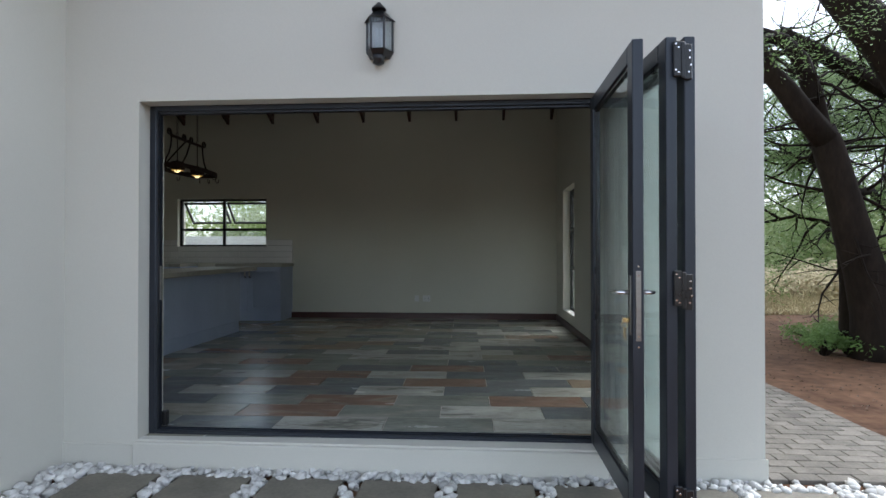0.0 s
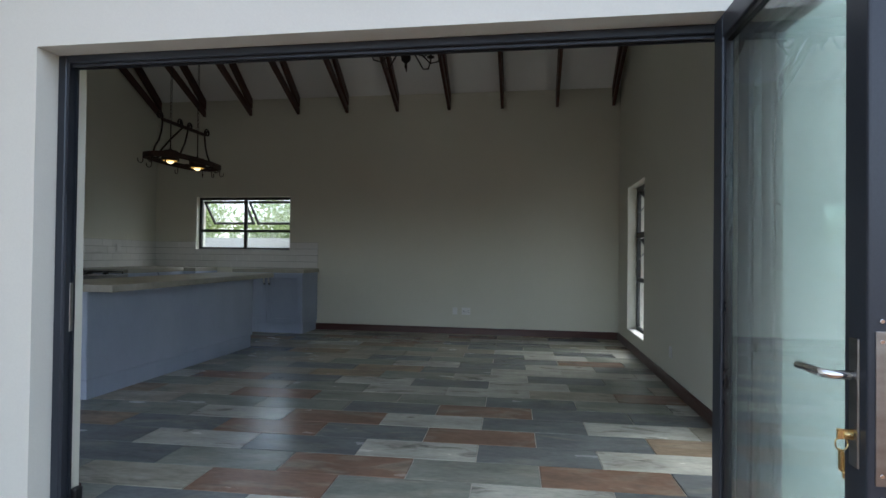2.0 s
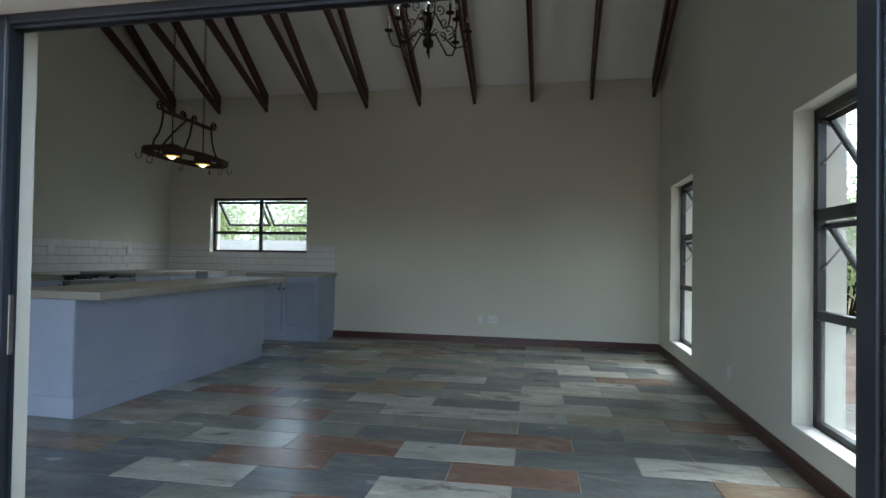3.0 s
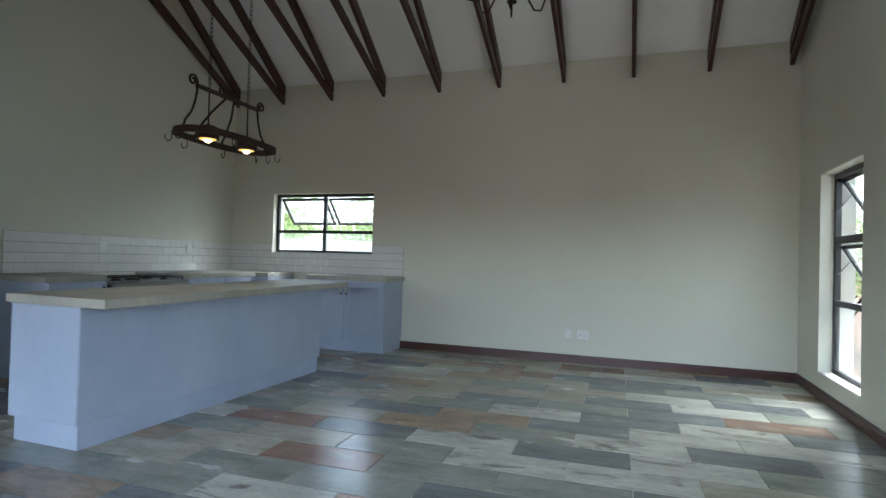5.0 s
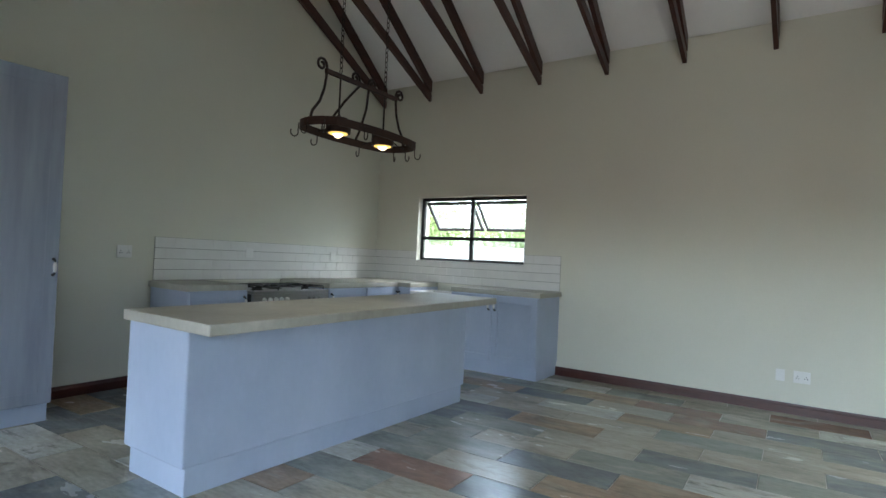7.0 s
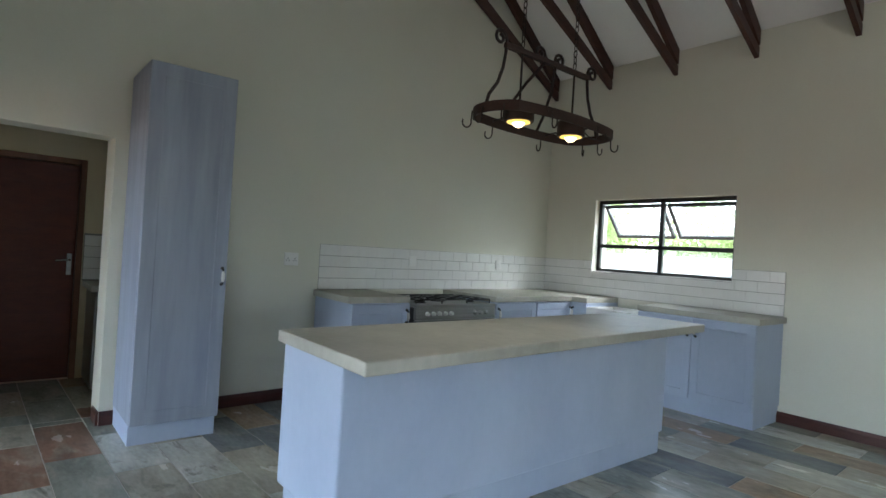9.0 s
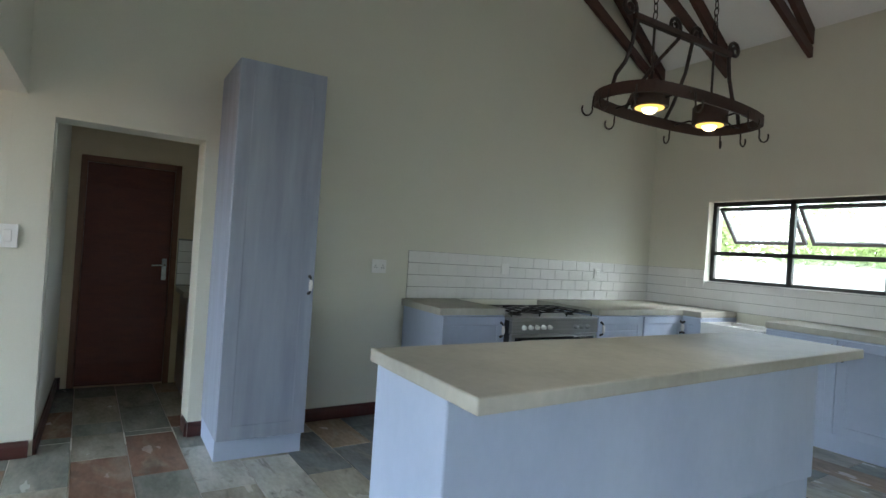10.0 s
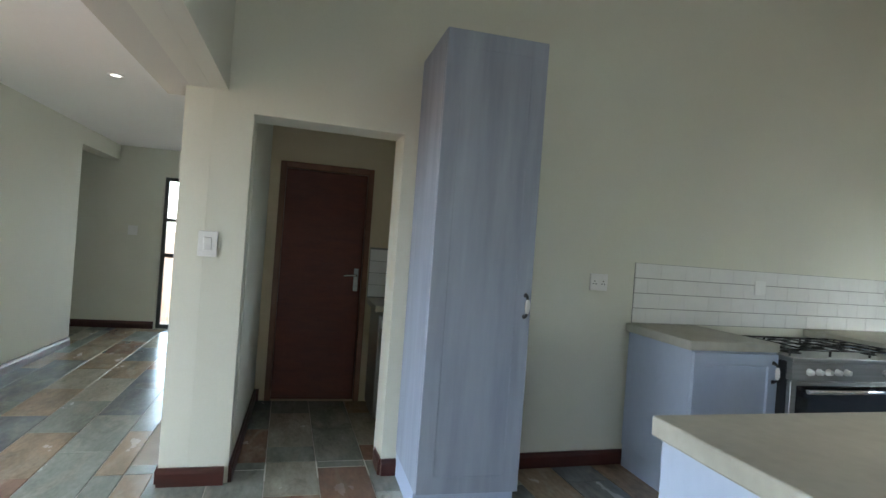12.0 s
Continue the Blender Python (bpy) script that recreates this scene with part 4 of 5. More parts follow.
def pot_rack(x, y, z, turn):
    ob = thing("pot_rack", "rust-brown wrought-iron hanging pot rack with two lit lamps and hooks", "pot rack", (x, y, z), turn=turn)
    a, b = 0.48, 0.21
    def oval(t, off=0.0):
        # two straight sides and round ends
        s = math.sin(t)
        c = math.cos(t)
        return ((a - b) * max(-1, min(1, c * 1.6)) + (b + off) * c, (b + off) * s)
    bm = bmesh.new()
    n = 56
    rings = []
    for k in range(n):
        t = 2 * math.pi * k / n
        po, pi_ = oval(t, 0.005), oval(t, -0.005)
        rings.append([bm.verts.new((po[0], po[1], 0.0)), bm.verts.new((po[0], po[1], 0.052)), bm.verts.new((pi_[0], pi_[1], 0.052)), bm.verts.new((pi_[0], pi_[1], 0.0))])
    for k in range(n):
        p, q = rings[k], rings[(k + 1) % n]
        for i in range(4):
            bm.faces.new((p[i], p[(i + 1) % 4], q[(i + 1) % 4], q[i]))
    part("oval_band", bm, M_RUST, ob, "rusty flat iron band")
    for sx in (-1, 1):
        # flat curled arms from the band's ends and sides to the top bar
        for end in (0, 1):
            bm = bmesh.new()
            if end == 0:
                path = [(sx * 0.47, 0.05), (sx * 0.455, 0.10), (sx * 0.40, 0.17), (sx * 0.365, 0.26), (sx * 0.352, 0.34), (sx * 0.35, 0.40)]
                curl = scroll(sx * 0.395, 0.41, 0.045, 1.3, math.pi if sx > 0 else 0, -1 if sx > 0 else 1)
                pts = [(u, 0, v) for u, v in path + curl]
            else:
                path = [(sx * 0.15, 0.20, 0.05), (sx * 0.15, 0.16, 0.12), (sx * 0.11, 0.07, 0.25), (sx * 0.05, 0, 0.36), (sx * 0.045, 0, 0.40)]
                curl = scroll(sx * 0.085, 0.41, 0.04, 1.25, math.pi if sx > 0 else 0, -1 if sx > 0 else 1)
                pts = path + [(u, 0, v) for u, v in curl]
            tube(bm, pts, 0.0095, 6)
            part("curled_arm", bm, M_IRON, ob)
        cx = sx * 0.225
        bm = bmesh.new()
        lathe(bm, [(0.078, 0.0), (0.082, 0.004), (0.082, 0.085), (0.06, 0.10), (0.02, 0.105), (0.012, 0.12)], cx, 0, 0.0, 22)
        sh = part("lamp_shade", bm, M_RUST, ob, "rusty iron lamp can")
        bm = bmesh.new()
        lathe(bm, [(0.03, -0.006), (0.062, -0.004), (0.066, 0.004)], cx, 0, 0, 20)
        part("lamp_face", bm, M_BULB, sh, "glowing warm reflector")
        bm = bmesh.new()
        lathe(bm, [(0.006, -0.030), (0.022, -0.024), (0.034, -0.010), (0.036, 0.0)], cx, 0, 0, 16)
        part("lamp_bulb", bm, M_BULBCORE, sh, "bright bulb")
        bm = bmesh.new()
        tube(bm, [(cx, 0, 0.11), (cx, 0, 0.385)], 0.006, 8)
        part("lamp_rod", bm, M_IRON, ob)
        bm = bmesh.new()
        for s in (-1, 1):
            tube(bm, [(cx, s * 0.075, 0.03), (cx + 0.02, s * 0.13, 0.045), (cx - 0.015, s * 0.17, 0.03), (cx, s * 0.205, 0.03)], 0.005, 6)
        tube(bm, [(cx + sx * 0.07, 0, 0.03), (cx + sx * 0.13, 0.0, 0.05), (cx + sx * 0.19, 0, 0.025), (cx + sx * 0.26, 0, 0.03)], 0.005, 6)
        part("brace", bm, M_IRON, ob)
        bm = bmesh.new()
        chain(bm, sx * 0.225, 0, 0.40, eave(y + sx * 0.225 * math.sin(radians(turn))) - z - 0.01)
        part("chain", bm, M_IRON, ob)
    part("top_bar", boxed(-0.36, 0.36, -0.013, 0.013, 0.365, 0.395, r=0.003, seg=1), M_RUST, ob)
    for t in (0.0, 0.45, 1.25, 1.9, 2.6, 3.14, 3.7, 4.4, 5.0, 5.75):
        px, py = oval(t, 0.012)
        ux, uy = math.cos(t), math.sin(t)
        bm = bmesh.new()
        pts = [(px, py, 0.03), (px + ux * 0.004, py + uy * 0.004, -0.025)]
        for q in np.linspace(math.pi, 2.15 * math.pi, 8):
            pts.append((px + ux * (0.026 + 0.024 * math.cos(q)), py + uy * (0.026 + 0.024 * math.cos(q)), -0.03 + 0.03 * math.sin(q)))
        tube(bm, pts, 0.0042, 6)
        part("hook", bm, M_IRON, ob)
    return ob


pot_rack(*RACK, 90)


# chandelier
def chandelier(x, y, z):
    ob = thing("chandelier", "dark wrought-iron two-tier chandelier with candle bulbs", "chandelier", (x, y, z))
    bm = bmesh.new()
    lathe(bm, [(0.004, 0.0), (0.016, 0.03), (0.01, 0.06), (0.045, 0.09), (0.055, 0.13), (0.03, 0.17), (0.02, 0.22), (0.04, 0.27), (0.05, 0.33), (0.03, 0.40), (0.018, 0.46), (0.03, 0.50), (0.015, 0.56), (0.012, 0.66)], 0, 0, 0, 14)
    part("stem", bm, M_IRON, ob)
    for tier, (n, rad, zc, off) in enumerate(((8, 0.38, 0.13, 0.2), (4, 0.22, 0.34, 0.5))):
        for k in range(n):
            t = 2 * math.pi * k / n + off
            ux, uy = math.cos(t), math.sin(t)
            path = [(0.03, 0.06), (0.10, 0.10), (0.17, 0.03), (0.26, -0.06), (0.34, -0.04), (0.38, 0.05), (0.38, 0.10)]
            pts = [(ux * u * rad / 0.38, uy * u * rad / 0.38, zc + v) for u, v in path]
            bm = bmesh.new()
            tube(bm, pts, 0.008, 6)
            curl = scroll(0.20 * rad / 0.38, 0.12, 0.05, 1.1, -math.pi / 2, 1)
            tube(bm, [(ux * u, uy * u, zc + v) for u, v in curl], 0.006, 6)
            arm = part("arm", bm, M_IRON, ob)
            ex, ey, ez = pts[-1]
            bm = bmesh.new()
            lathe(bm, [(0.012, -0.012), (0.042, 0.0), (0.045, 0.008), (0.014, 0.01), (0.013, 0.085)], ex, ey, ez, 12)
            part("candle_cup", bm, M_IRON, arm)
            bm = bmesh.new()
            lathe(bm, [(0.008, 0.085), (0.017, 0.105), (0.012, 0.135), (0.003, 0.155)], ex, ey, ez, 10)
            part("candle_bulb", bm, M_BULB if (tier == 1 and k == 2) else M_LAMPGLASS, arm, "lit bulb" if (tier == 1 and k == 2) else "unlit clear bulb")
    bm = bmesh.new()
    chain(bm, 0, 0, 0.66, eave(RIDGE) - 0.02 - z, 0.06)
    part("chain", bm, M_IRON, ob)


chandelier(-1.28, 7.40, 3.19)


# ---- laundry and hall ----
lock_door = thing("door_1", "closed red-brown meranti laundry door with a lever handle", "door", (-7.62, 4.375, 0.0), turn=90)
tagged(lock_door, kind="structure")
bm = bmesh.new()
for k in range(10):
    box(bm, 0.051, 0.749, 0.02, 0.06, 0.004 + k * 0.1995, 0.004 + (k + 1) * 0.1995, r=0.0012, seg=1)
leaf = part("door_leaf", bm, M_DOOR, lock_door)
for n, a in (("frame_post", (0.0, 0.05, 0.0, 2.055)), ("frame_post", (0.75, 0.80, 0.0, 2.055)), ("frame_head", (0.05, 0.75, 2.0, 2.055))):
    part(n, boxed(a[0], a[1], -0.035, 0.07, a[2], a[3], r=0.004, seg=1), M_DOORFRAME, lock_door)
part("backplate", boxed(0.685, 0.725, 0.012, 0.02, 0.97, 1.17, r=0.003, seg=1), M_STEEL, leaf, "steel handle plate")
bm = bmesh.new()
tube(bm, [(0.705, 0.012, 1.11), (0.705, -0.035, 1.11), (0.69, -0.045, 1.11), (0.595, -0.045, 1.105)], 0.009, 8)
part("lever", bm, M_CHROME, leaf, "chrome lever handle")

lt = thing("laundry_worktop", "pale laundry worktop above a grey machine", "worktop", (-7.30, 5.95, 0.87))
part("slab", boxed(-0.295, 0.30, -0.76, 0.9, 0.0, 0.05, r=0.006), M_TOP, lt)
wm = thing("washing_machine", "grey washing machine under the laundry worktop", "washing machine", (-7.02, 5.225, 0.0), turn=90)
part("cabinet", boxed(0, 0.6, 0.0, 0.55, 0.02, 0.845, r=0.012), M_STEEL, wm)
bm = bmesh.new()
tube(bm, [(0.3, 0.002, 0.42), (0.3, -0.02, 0.42)], [0.18, 0.16], 24)
part("porthole", bm, M_OVENGLASS, wm, "dark round door")
part("control_panel", boxed(0.02, 0.58, -0.006, 0.003, 0.74, 0.83, r=0.002, seg=1), M_PLAST, wm)
part("foot_rail", boxed(0.03, 0.57, 0.03, 0.5, 0.0, 0.021), M_BLACK, wm)

hd = thing("door_2", "narrow black-framed glazed outside door at the hall's end", "door", (HALL_W - 0.06, 2.68, 0.0), turn=90)
tagged(hd, kind="structure")
for n, a in (("frame_post", (0.0, 0.05, 0.0, 2.12)), ("frame_post", (0.83, 0.88, 0.0, 2.12)), ("frame_head", (0.05, 0.83, 2.07, 2.12)), ("mid_rail", (0.05, 0.83, 1.0, 1.06)), ("bottom_rail", (0.05, 0.83, 0.0, 0.06)), ("upper_rail", (0.05, 0.83, 1.5, 1.55))):
    part(n, boxed(a[0], a[1], -0.03, 0.03, a[2], a[3], r=0.003, seg=1), M_FRAME, hd)
g = part("pane", boxed(0.05, 0.83, -0.003, 0.003, 0.06, 2.07), M_GLASS, hd)
g.visible_shadow = False


def downlight(x, y):
    ob = thing("downlight", "small recessed lit ceiling downlight", "ceiling light", (x, y, HALL_CEIL), "hall downlights")
    bm = bmesh.new()
    lathe(bm, [(0.055, 0.0), (0.055, -0.006), (0.04, -0.008), (0.036, 0.0)], 0, 0, 0, 20)
    part("ring", bm, M_PLAST, ob)
    bm = bmesh.new()
    lathe(bm, [(0.034, -0.001), (0.034, -0.004)], 0, 0, 0, 16)
    part("lens", bm, M_DOWN, ob, "glowing lens")


for x, y in ((-7.22, 3.19), (-9.7, 3.19), (-4.7, 3.19)):
    downlight(x, y)


# ---- outside ----
def bush(name, label, x, y, r, h, n, seed, material=M_BUSH, size=0.06):
    """A shrub: stems with many small leaf blades in clumps."""
    rnd = random.Random(seed)
    ob = thing(name, label, "shrub", (x, y, GROUND - 0.03))
    bm = bmesh.new()
    clumps = []
    for k in range(max(6, n // 160)):
        t, rr = rnd.uniform(0, 2 * math.pi), r * math.sqrt(rnd.random())
        tip = Vector((rr * math.cos(t), rr * math.sin(t), h * rnd.uniform(0.35, 1.0) * (1 - 0.35 * rr / r)))
        clumps.append(tip)
        tube(bm, [(0.1 * tip.x, 0.1 * tip.y, 0), tip * 0.55 + Vector((rnd.uniform(-0.1, 0.1), rnd.uniform(-0.1, 0.1), 0)), tip], [0.03, 0.018, 0.006], 5)
    part("stems", bm, M_BARK, ob)
    verts, faces = [], []
    for k in range(n):
        c = rnd.choice(clumps)
        s = 0.28 * min(r, h)
        p = c + Vector((rnd.gauss(0, s), rnd.gauss(0, s), rnd.gauss(0, s * 0.7)))
        if p.z < 0.03:
            p.z = rnd.uniform(0.03, 0.3)
        d = Vector((rnd.gauss(0, 1), rnd.gauss(0, 1), rnd.gauss(0, 0.7))).normalized()
        e = d.orthogonal().normalized()
        l, w = size * rnd.uniform(0.6, 1.5), size * rnd.uniform(0.25, 0.5)
        i = len(verts)
        verts += [p - d * l, p + e * w, p + d * l, p - e * w]
        faces.append((i, i + 1, i + 2, i + 3))
    me = bpy.data.meshes.new("crown")
    me.from_pydata([tuple(v) for v in verts], [], faces)
    me.materials.append(material)
    c = new("crown", me)
    c.parent = ob
    return ob


def tree():
    """A leaning thorn tree with a forked trunk, spreading limbs and feathery leaves."""
    rnd = random.Random(11)
    ob = thing("thorn_tree", "leaning dark-barked thorn tree with forked limbs and feathery leaves", "tree", (5.12, 7.9, GROUND - 0.05))
    base = Vector((5.12, 7.9, GROUND - 0.05))

    def loc(pts):
        return [Vector(p) - base for p in pts]
    bm = bmesh.new()
    tube(bm, loc([(5.14, 7.9, -0.3), (5.09, 7.9, 0.0), (5.04, 7.9, 0.36), (4.94, 7.9, 0.94), (4.80, 7.9, 1.4), (4.66, 7.9, 1.96), (4.5, 7.9, 2.53), (4.4, 7.9, 2.75)]), [0.42, 0.3, 0.25, 0.235, 0.22, 0.19, 0.18, 0.17], 16)
    trunk = part("trunk", bm, M_BARK, ob)
    tips = []

    def limb(pts, r0, r1, kids):
        pts = loc(pts)
        bm = bmesh.new()
        n = len(pts)
        tube(bm, pts, [r0 + (r1 - r0) * i / (n - 1) for i in range(n)], 10)
        part("limb", bm, M_BARK, trunk)
        for k in range(kids):
            bm = bmesh.new()
            i = rnd.randrange(1, n)
            p = Vector(pts[i - 1]).lerp(Vector(pts[i]), rnd.random())
            d = Vector((rnd.gauss(0, 1), rnd.gauss(0, 1), rnd.gauss(0.1, 0.6))).normalized()
            l = rnd.uniform(0.7, 2.1)
            q = [p]
            for s in range(5):
                d = (d + Vector((rnd.gauss(0, 0.3), rnd.gauss(0, 0.3), rnd.gauss(-0.03, 0.25)))).normalized()
                q.append(q[-1] + d * l / 5)
                if s > 0:
                    tips.append(q[-1])
                    e = (d + Vector((rnd.gauss(0, 1), rnd.gauss(0, 1), rnd.gauss(0, 0.7)))).normalized()
                    t2 = q[-1] + e * rnd.uniform(0.25, 0.7)
                    tube(bm, [q[-1], (q[-1] + t2) / 2 + Vector((0, 0, rnd.uniform(-0.06, 0.06))), t2], [0.008, 0.006, 0.003], 4, False)
                    tips.append(t2)
            tube(bm, q, [0.028, 0.022, 0.017, 0.013, 0.009, 0.005], 5, False)
            part("twig", bm, M_BARK, trunk)
    limb([(4.44, 7.85, 2.62), (4.15, 7.8, 2.93), (3.95, 7.8, 3.22), (3.73, 7.8, 3.48), (3.4, 7.8, 4.1)], 0.16, 0.10, 7)
    limb([(4.46, 7.95, 2.6), (4.38, 8.0, 3.24), (4.23, 8.0, 3.69), (4.01, 8.0, 3.95), (3.6, 8.0, 4.1), (2.9, 8.0, 4.3)], 0.13, 0.06, 8)
    limb([(7.0, 8.6, 2.6), (6.14, 8.6, 3.23), (5.75, 8.6, 3.43), (5.23, 8.6, 3.74), (4.76, 8.6, 4.03), (4.26, 8.6, 4.3)], 0.17, 0.09, 12)
    limb([(5.9, 7.6, 2.0), (5.35, 7.4, 2.85), (4.89, 7.4, 3.64), (4.58, 7.4, 4.02), (4.3, 7.4, 4.37), (4.0, 7.4, 4.9)], 0.27, 0.2, 5)
    limb([(5.12, 8.2, -0.2), (5.06, 8.3, 0.1), (5.02, 8.3, 0.77), (4.93, 8.3, 1.16)], 0.22, 0.08, 3)
    limb([(5.2, 8.1, 0.4), (5.8, 8.0, 1.0), (6.3, 7.8, 1.5), (5.95, 7.6, 2.05)], 0.26, 0.26, 4)
    limb([(6.2, 8.0, 1.4), (6.7, 8.4, 2.0), (7.05, 8.6, 2.65)], 0.2, 0.17, 6)
    limb([(4.85, 8.0, 1.3), (5.8, 9.4, 1.25), (5.42, 9.5, 1.65), (4.95, 9.5, 1.74), (4.3, 9.5, 1.6)], 0.05, 0.02, 10)
    limb([(4.5, 8.0, 2.5), (5.3, 9.6, 2.6), (5.6, 10.8, 2.9), (5.4, 12.0, 3.0)], 0.09, 0.03, 26)
    limb([(5.3, 9.6, 2.6), (6.2, 10.6, 3.4), (6.9, 11.4, 4.1), (7.6, 12.2, 4.9)], 0.08, 0.03, 22)
    limb([(4.3, 7.9, 3.4), (4.9, 9.4, 4.0), (5.9, 10.9, 4.4), (6.9, 12.2, 4.6)], 0.08, 0.03, 22)
    limb([(6.0, 8.6, 3.3), (7.0, 9.8, 3.5), (7.9, 11.0, 3.6), (8.8, 12.0, 3.8)], 0.08, 0.03, 18)
    limb([(4.7, 7.9, 1.9), (5.9, 9.2, 2.1), (6.9, 10.4, 2.0), (7.4, 11.6, 2.2)], 0.07, 0.03, 24)
    limb([(6.9, 11.4, 4.1), (7.6, 13.0, 5.0), (8.6, 14.4, 5.8), (9.6, 15.6, 6.4)], 0.07, 0.03, 34)
    limb([(7.0, 9.8, 3.5), (8.4, 12.4, 4.6), (9.4, 14.0, 4.4), (10.4, 15.6, 4.2)], 0.07, 0.03, 34)
    limb([(5.6, 10.8, 2.9), (6.6, 12.8, 3.5), (7.6, 14.4, 3.6), (8.6, 16.0, 3.4)], 0.07, 0.03, 34)
    verts, faces = [], []
    for p in tips:
        # the near side of the trunk and limbs is bare
        if p.y + base.y < 8.85 and (p.z + base.z < 3.3 or rnd.random() < 0.7):
            continue
        for k in range(90):
            c = p + Vector((rnd.gauss(0, 0.17), rnd.gauss(0, 0.17), rnd.gauss(0, 0.11)))
            d = Vector((rnd.gauss(0, 1), rnd.gauss(0, 1), rnd.gauss(0, 0.5))).normalized()
            e = d.orthogonal().normalized()
            l, w = rnd.uniform(0.015, 0.033), rnd.uniform(0.005, 0.012)
            i = len(verts)
            verts += [c - d * l, c + e * w, c + d * l, c - e * w]
            faces.append((i, i + 1, i + 2, i + 3))
    me = bpy.data.meshes.new("crown")
    me.from_pydata([tuple(v) for v in verts], [], faces)
    me.materials.append(M_LEAF)
    c = new("crown", me)
    c.parent = ob
    tagged(c, "feathery bright green foliage")
    return ob


tree()

# low green plants at the tree's foot
for k, (x, y, r) in enumerate(((4.55, 8.1, 0.32), (5.0, 8.9, 0.4), (5.5, 9.6, 0.45), (4.95, 8.0, 0.25))):
    bush("ground_plant", "low feathery green plant at the tree's foot", x, y, r, 0.3, 700, 3 + k, M_LEAF, 0.035)
bm = bmesh.new()
lathe(bm, [(0.62, 0.0), (0.68, 0.02), (0.66, 0.28), (0.6, 0.32), (0.1, 0.33)], 0, 0, 0, 28)
ring = thing("concrete_lid", "pale round concrete tank lid on the soil", "tank lid", (9.9, 18.6, GROUND - 0.03))
part("lid", bm, M_BOUND, ring)
rnd = random.Random(33)
for k in range(14):
    bm = bmesh.new()
    bmesh.ops.create_icosphere(bm, subdivisions=1, radius=1)
    for v in bm.verts:
        v.co *= rnd.uniform(0.8, 1.15)
        v.co.z *= 0.5
    s = rnd.uniform(0.1, 0.26)
    bmesh.ops.scale(bm, vec=(s, s * rnd.uniform(0.7, 1.2), s), verts=bm.verts)
    bmesh.ops.translate(bm, vec=(0, 0, s * 0.3), verts=bm.verts)
    rock = new("rubble_stone", mesh_of("rubble_stone", bm, M_BOUND))
    rock.location = (9.0 + rnd.gauss(0, 0.45), 15.3 + rnd.gauss(0, 0.35), GROUND - 0.03)
    tagged(rock, "pale broken rubble stone lying on the soil", "stone", "rubble heap")
# far scrub
rnd = random.Random(5)
for k in range(30):
    far = 19.5 + k * 0.8
    bush("scrub_bush", "pale green bushveld shrub beyond the garden", (far - 0.5) * rnd.uniform(0.44, 0.85), far, rnd.uniform(1.4, 2.6), rnd.uniform(2.2, 5.4), 3000, 40 + k, M_BUSH, 0.11)
for k in range(16):
    far = 16.0 + k * 0.22
    bush("straw_tuft", "tall clump of dry straw-coloured grass", far * rnd.uniform(0.5, 0.86), far, rnd.uniform(0.6, 1.1), rnd.uniform(0.7, 1.3), 1300, 140 + k, M_STRAW, 0.09)
for k in range(14):
    bush("hedge_bush", "leafy green bush behind the boundary wall", -14 + k * 1.5 + rnd.uniform(-0.4, 0.4), 15.0 + rnd.uniform(-0.6, 0.8), 1.3, rnd.uniform(2.7, 3.7), 3200, 70 + k, M_BUSH, 0.075)
for k in range(7):
    bush("garden_bush", "leafy green bush beyond the boundary wall", 10.5 + rnd.uniform(-0.5, 1.5), 1.0 + k * 2.2, 1.5, rnd.uniform(2.6, 4.0), 1800, 90 + k, M_BUSH, 0.09)

bm = boxed(-16, 2.2, 13.2, 13.4, GROUND - 0.05, 1.56)
structure("wall_boundary_north", bm, M_BOUND, "white plastered boundary wall behind the kitchen")
bm = boxed(8.2, 8.4, -6, 7.2, GROUND - 0.05, 1.35)
structure("wall_boundary_east", bm, M_BOUND, "white plastered garden wall")

# dry grass
rnd = random.Random(8)
verts, faces = [], []
for k in range(60000):
    y = 13.0 + 15 * rnd.random()
    x = y * rnd.uniform(0.4, 0.95)
    l, t = rnd.uniform(0.12, 0.5) * min(1.0, (y - 12.0) / 4.0), rnd.uniform(0, math.pi)
    dx, dy, lean = math.cos(t) * 0.012, math.sin(t) * 0.012, rnd.gauss(0, 0.12)
    i = len(verts)
    verts += [(x - dx, y - dy, GROUND - 0.03), (x + dx, y + dy, GROUND - 0.03), (x + lean, y + rnd.gauss(0, 0.1), GROUND + l)]
    faces.append((i, i + 1, i + 2))
me = bpy.data.meshes.new("dry_grass")
me.from_pydata(verts, [], faces)
me.materials.append(M_STRAW)
tagged(new("dry_grass", me), "straw-coloured dry veld grass", "grass", kind="stuff")

# fallen twigs and leaves on the soil
verts, faces = [], []
for k in range(2600):
    x, y = rnd.uniform(2.95, 10), rnd.uniform(4.5, 13)
    l, t, w = rnd.uniform(0.008, 0.035), rnd.uniform(0, math.pi), rnd.uniform(0.004, 0.012)
    dx, dy = math.cos(t), math.sin(t)
    z = GROUND - 0.022 + rnd.random() * 0.01
    i = len(verts)
    verts += [(x - dx * l, y - dy * l, z), (x + dy * w, y - dx * w, z + 0.012), (x + dx * l, y + dy * l, z), (x - dy * w, y + dx * w, z + 0.004)]
    faces.append((i, i + 1, i + 2, i + 3))
me = bpy.data.meshes.new("leaf_litter")
me.from_pydata(verts, [], faces)
me.materials.append(M_LITTER)
tagged(new("leaf_litter", me), "scattered brown twigs and leaf litter on the soil", "leaf litter", kind="stuff")


